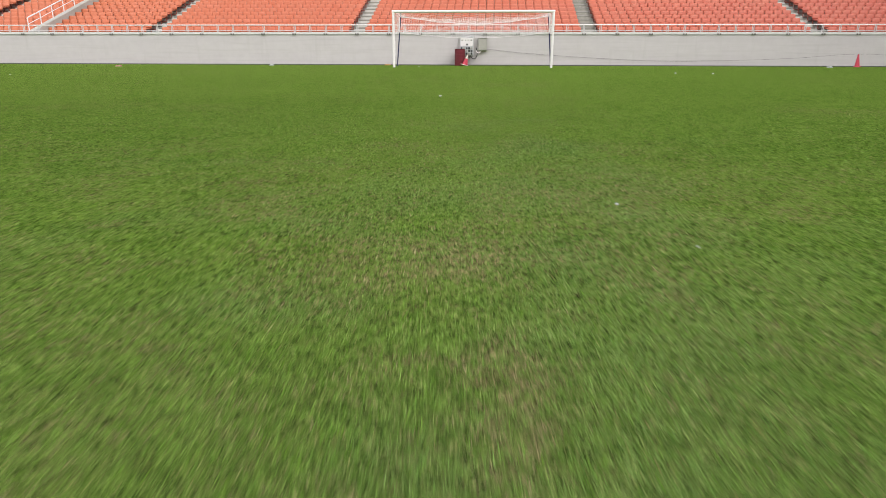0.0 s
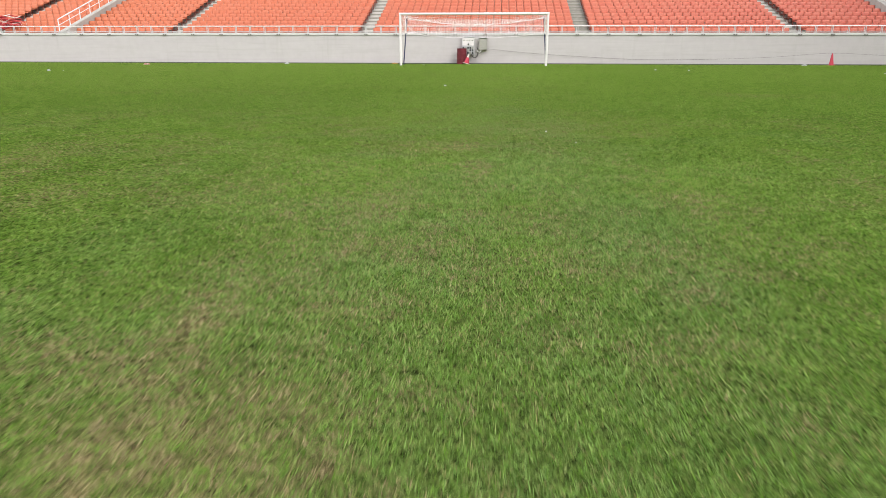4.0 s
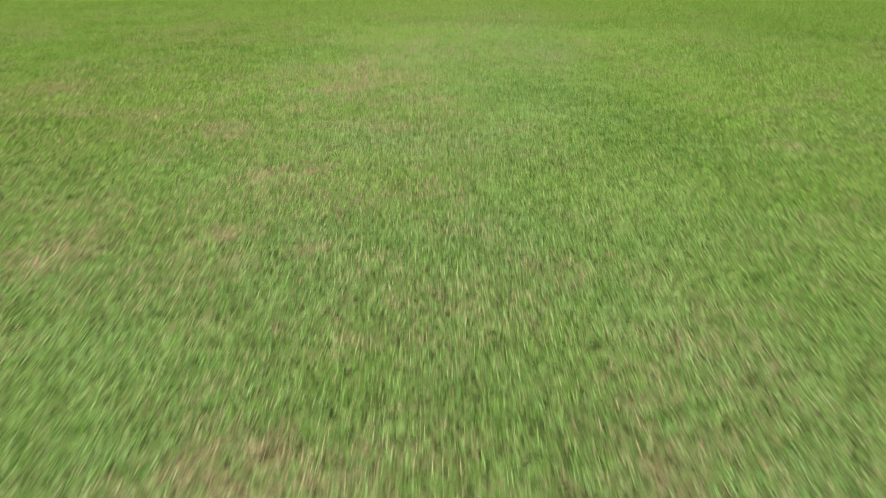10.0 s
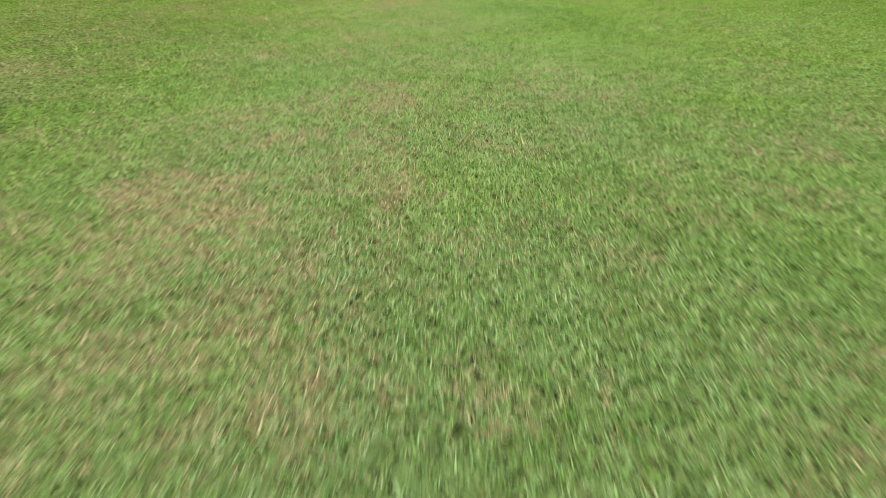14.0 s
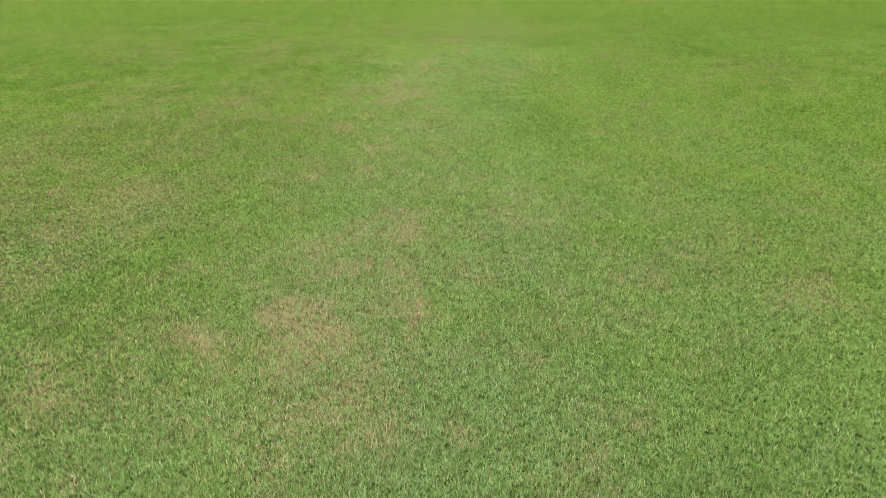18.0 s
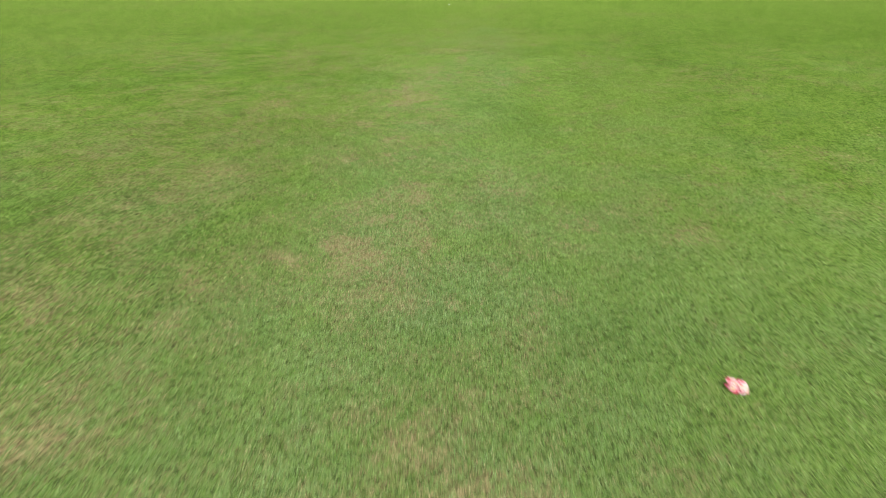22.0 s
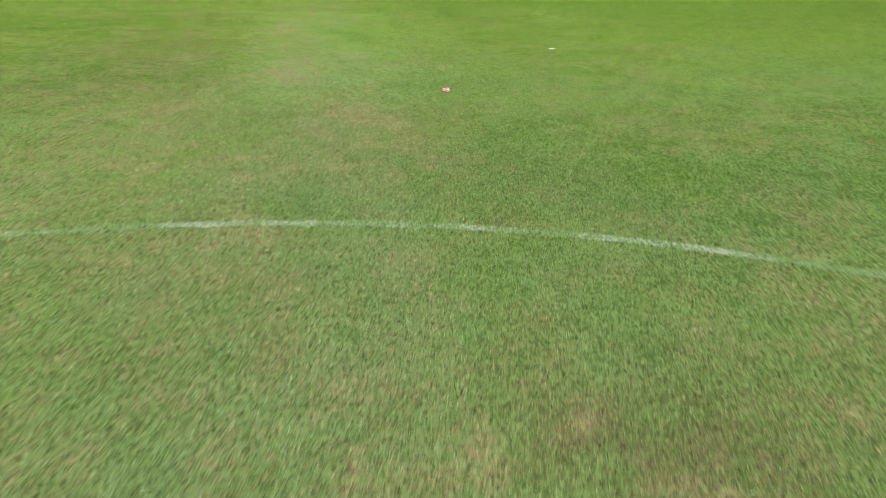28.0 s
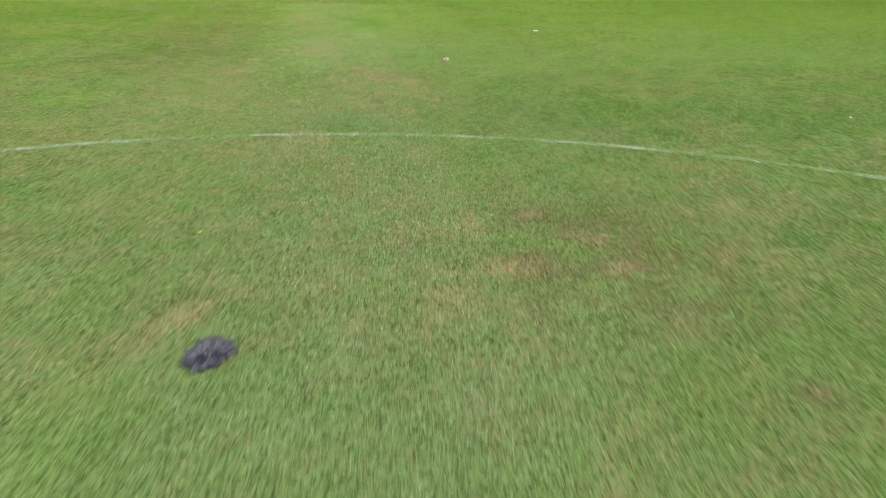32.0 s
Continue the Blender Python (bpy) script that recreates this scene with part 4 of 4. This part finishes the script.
def net_surface(u, v):
    """The lifted net: u across, v from the crossbar backwards and down to the hem."""
    x = u * (3.66 - 0.06 * v)
    side = 1 - u * u
    if v < 0.5:
        w = v / 0.5
        y = NET_Y * w
        z = 2.48 - 0.16 * w - 0.4 * side * math.sin(math.pi * w) ** 0.8
    else:
        w = (v - 0.5) / 0.5
        y = NET_Y + 0.12 * math.sin(math.pi * w) * side
        hem = 1.62 - 0.24 * side
        z = (2.32) * (1 - w) + hem * w
    wave = 0.02 * math.sin(19 * u + 5 * v)
    return Vector((x, y + wave, z + 0.5 * wave))


bm = bmesh.new()
NU, NV = 84, 32
for i in range(NU + 1):
    u = i / NU * 2 - 1
    tube(bm, [net_surface(u, j / NV) for j in range(NV + 1)], 0.0048, 3, False)
for j in range(1, NV + 1):
    tube(bm, [net_surface(i / NU * 2 - 1, j / NV) for i in range(NU + 1)], 0.0048, 3, False)
net = part("net", bm, M_NET, goal, "white cord net lifted off the ground")
for s in (-1, 1):
    bm = bmesh.new()
    side_at = lambda u, v: Vector((s * (3.68 - 0.05 * math.sin(math.pi * u)), 0.03 + (NET_Y - 0.03) * u, (2.44 - 0.14 * u) * (1 - v) + (1.5 + 0.16 * u) * v))
    for i in range(20):
        tube(bm, [side_at(i / 19, j / 9) for j in range(10)], 0.0048, 3, False)
    for j in range(10):
        tube(bm, [side_at(i / 19, j / 9) for i in range(20)], 0.0048, 3, False)
    part("side_net", bm, M_NET, goal, "white cord side net")
bm = bmesh.new()
tube(bm, [net_surface(i / NU * 2 - 1, 1.0) for i in range(NU + 1)], 0.012, 5)
part("net_hem", bm, M_NET, net)
bm = bmesh.new()
tube(bm, [(-3.74, NET_Y, 1.66), (0, NET_Y, 1.645), (3.74, NET_Y, 1.66)], 0.014, 6)
part("net_rope", bm, M_NET, goal)


# ---------------------------------------------------------------- things at the wall
cab = thing("socket_cabinet", (-0.46, WALL_Y, 0.52), "pale grey electric cabinet with rows of dark sockets", "cabinet")
bm = bmesh.new()
box(bm, (-0.36, -0.2, 0.0), (0.36, 0.0, 0.96), 0.012)
cab_body = part("body", bm, M_CABINET, cab)
bm = bmesh.new()
box(bm, (-0.38, -0.24, 0.955), (0.38, 0.0, 0.99), 0.006)
part("rain_hood", bm, M_CABINET, cab)
bm = bmesh.new()
box(bm, (-0.33, -0.214, 0.5), (0.33, -0.2, 0.9), 0.005)
upper_door = part("upper_door", bm, M_WHITE, cab)
bm = bmesh.new()
lathe(bm, [(0.05, 0.0), (0.05, 0.03), (0.03, 0.045)], 14, Matrix.Translation((0.02, -0.214, 0.57)) @ pose(0, 0, 0, 90))
part("rotary_switch", bm, M_SOCKET, upper_door, "dark rotary main switch")
for i, (x, w) in enumerate(((-0.24, 0.1), (-0.06, 0.06), (0.08, 0.06), (0.24, 0.06))):
    bm = bmesh.new()
    box(bm, (x - w / 2, -0.222, 0.76), (x + w / 2, -0.214, 0.82), 0.002)
    part("meter_window", bm, M_SOCKET if i == 3 else M_BOX, upper_door)
for r in range(3):
    for c in range(5):
        bm = bmesh.new()
        x, z = -0.27 + 0.135 * c, 0.1 + 0.14 * r
        box(bm, (x - 0.045, -0.226, z - 0.05), (x + 0.045, -0.2, z + 0.05), 0.008)
        part("socket", bm, M_SOCKET if (r + c) % 3 else M_BOX, cab_body, "dark round power socket")

jb = thing("junction_box", (0.4, WALL_Y, 0.78), "beige grey metal junction box on the wall", "box")
bm = bmesh.new()
box(bm, (-0.23, -0.18, 0.0), (0.23, 0.0, 0.64), 0.012)
jb_body = part("body", bm, M_BOX, jb)
bm = bmesh.new()
box(bm, (-0.25, -0.21, 0.64), (0.25, 0.0, 0.665), 0.005)
part("rain_hood", bm, M_DARK, jb, "dark metal hood")
bm = bmesh.new()
box(bm, (-0.2, -0.19, 0.04), (0.2, -0.18, 0.6), 0.004)
part("cover", bm, M_BOX, jb_body)

drum = thing("oil_drum", (-0.8, WALL_Y - 0.52, 0.0), "maroon painted steel drum beside the wall", "drum")
bm = bmesh.new()
lathe(bm, [(0.275, 0.0), (0.285, 0.01), (0.285, 0.03), (0.275, 0.04), (0.275, 0.27), (0.29, 0.285), (0.275, 0.3), (0.275, 0.56), (0.29, 0.575), (0.275, 0.59), (0.275, 0.83), (0.287, 0.84), (0.287, 0.86), (0.27, 0.86), (0.265, 0.845)], 28)
drum_shell = part("shell", bm, M_MAROON, drum, smooth=False)
bm = bmesh.new()
lathe(bm, [(0.05, 0.845), (0.05, 0.865), (0.03, 0.87)], 10, Matrix.Translation((0.12, 0.05, 0)))
part("bung", bm, M_DARK, drum_shell)


def traffic_cone(at, tilt, height, label, banded):
    c = thing("traffic_cone", at, label, "cone", "traffic cones")
    c.matrix_world = pose(*at, *tilt)
    foot = 0.2 if banded else 0.14
    bm = bmesh.new()
    box(bm, (-foot, -foot, 0.0), (foot, foot, 0.035), 0.015)
    part("base", bm, M_CONE_PALE if banded else M_CONE, c)
    cuts = (0.0, 0.62, 0.95, 0.97, 1.0) if banded else (0.0, 0.35, 0.6, 0.8, 1.0)
    for i, (p, q) in enumerate(zip(cuts, cuts[1:])):
        bm = bmesh.new()
        rad = lambda k: (0.15 if banded else 0.12) * (1 - k) + 0.03 * k
        lathe(bm, [(rad(p), 0.035 + p * height), (rad(q), 0.035 + q * height - 0.002)], 20)
        part("cone_band" if banded and i % 2 else "cone_body", bm, M_CONE_PALE if banded and i % 2 else M_CONE, c)
    return c


traffic_cone((-0.52, WALL_Y - 0.95, 0.02), (0, 16, 10), 0.53, "dirty red and white traffic cone leaning on a drum", True)
traffic_cone((19.6, 4.1, 0.0), (0, -3, 8), 0.6, "red rubber traffic cone standing on the turf", False)


def cable(name, points, radius, material, label):
    bm = bmesh.new()
    pts = []
    ps = [Vector(p) for p in points]
    for i in range(len(ps) - 1):
        p0, p1, p2, p3 = ps[max(i - 1, 0)], ps[i], ps[i + 1], ps[min(i + 2, len(ps) - 1)]
        for k in range(8):
            t = k / 8
            pts.append(0.5 * (2 * p1 + (p2 - p0) * t + (2 * p0 - 5 * p1 + 4 * p2 - p3) * t * t + (3 * p1 - p0 - 3 * p2 + p3) * t**3))
    tube(bm, pts + [ps[-1]], radius, 6)
    return tagged(mesh_object(name, bm, material), label, "cable")


W = WALL_Y - 0.03
cable("power_cable", [(0.62, W, 0.85), (3.0, W, 0.62), (6.5, W, 0.4), (9.5, W, 0.27), (13.0, W, 0.29), (16.5, W - 0.3, 0.42), (19.5, 4.1, 0.64), (23, W - 0.2, 0.52), (30, W, 0.4), (37, W, 0.3)], 0.005, M_DARK, "thin dark cable slung along the pitch wall")
cable("power_cable", [(-0.28, W - 0.16, 0.55), (-0.12, W - 0.2, 0.36), (0.06, W - 0.14, 0.42), (0.12, W - 0.05, 0.7), (0.05, W - 0.1, 0.92)], 0.022, M_DARK, "black cable looped from the socket cabinet")
cable("power_cable", [(0.05, W - 0.1, 0.78), (0.12, W - 0.1, 0.68), (0.24, W - 0.1, 0.66), (0.3, W - 0.1, 0.76)], 0.018, M_NET, "white cable looped between the wall boxes")


# ---------------------------------------------------------------- litter on the turf
def crumpled(name, at, size, material, label, category, seed, rz=0.0, parts=()):
    bm = bmesh.new()
    bmesh.ops.create_icosphere(bm, subdivisions=5 if size[0] > 0.08 and size[0] < 0.3 else 3, radius=1.0)
    for v in bm.verts:
        d = noise.noise(v.co * 1.6 + Vector((seed, 0, 0))) * 0.5 + noise.noise(v.co * 4.3 + Vector((0, seed, 0))) * 0.2
        d += 0.5 * (0.25 - abs(noise.noise(v.co * 2.7 + Vector((0, 0, seed))))) + 0.28 * (0.2 - abs(noise.noise(v.co * 6.0 + Vector((seed, seed, 0)))))
        v.co *= 1 + d
        v.co.z = max(v.co.z, -0.45)
    lo = min(v.co.z for v in bm.verts)
    for v in bm.verts:
        v.co = Vector((v.co.x * size[0] / 2, v.co.y * size[1] / 2, (v.co.z - lo) * size[2] / 1.5))
    ob = mesh_object(name, bm, material)
    ob.matrix_world = pose(*at, 0, 0, rz)
    return tagged(ob, label, category)


crumpled("candy_wrapper", (2.975, -39.235, 0.012), (0.108, 0.075, 0.036), M_PINK, "crumpled pink, white and orange wrapper lying on turf", "litter", 3.0, -28)
crumpled("paper_scrap", (5.56, -35.85, 0.012), (0.09, 0.035, 0.015), M_PAPER, "crumpled white paper scrap lying on turf", "litter", 8.0, -20)
crumpled("plastic_bag", (0.432, -47.165, 0.008), (0.21, 0.165, 0.08), M_BAG, "crumpled black plastic bag lying on turf", "bag", 15.0, 35)
crumpled("fallen_leaf", (0.16, -45.69, 0.02), (0.024, 0.02, 0.007), M_YELLOW, "small yellow fallen leaf on turf", "leaf", 21.0, 40)
for i, (x, y, s) in enumerate(((0.18, -20.6, 0.045), (1.86, -29.05, 0.012), (1.68, -28.35, 0.02), (-14.48, -12.0, 0.12), (7.35, -7.9, 0.07), (8.52, -8.2, 0.07), (14.1, -11.0, 0.06), (17.25, 2.0, 0.35), (-10.4, 2.0, 0.3), (-13.95, -12.0, 0.045), (7.03, -43.4, 0.03), (-2.6, 0.6, 0.07))):
    crumpled("paper_scrap", (x, y, 0.015), (s, s * 0.7, min(s * 0.35, 0.07)), M_PAPER, "small white paper scrap on turf", "litter", 30.0 + 3 * i, 37 * i)
crumpled("drink_carton", (-16.93, -0.9, 0.01), (0.3, 0.12, 0.075), M_CARTON, "red and white carton lying near the wall", "litter", 77.0, 5)
crumpled("orange_rag", (-4.75, WALL_Y - 0.3, 0.0), (0.3, 0.16, 0.06), M_ORANGE, "orange rag lying at the wall foot", "litter", 80.0, 0)

# heap of tape on the seats
tape = thing("barrier_tape", (-29.9, 6.6, 2.05), "tangled red and white barrier tape over the seats", "tape")
rng = random.Random(12)
for k in range(40):
    bm = bmesh.new()
    x, y, z = rng.uniform(-1.5, -0.1), rng.uniform(-0.2, 0.7), rng.uniform(0.0, 0.8)
    pts = [(x + 0.16 * i + rng.uniform(-0.05, 0.05), y + 0.1 * math.sin(i * 1.3 + k), z + 0.06 * math.sin(i * 0.9 + 2 * k)) for i in range(7)]
    tube(bm, pts, 0.028, 5)
    part("tape_strand", bm, M_CONE_PALE if k % 5 == 4 else M_REDTAPE, tape)
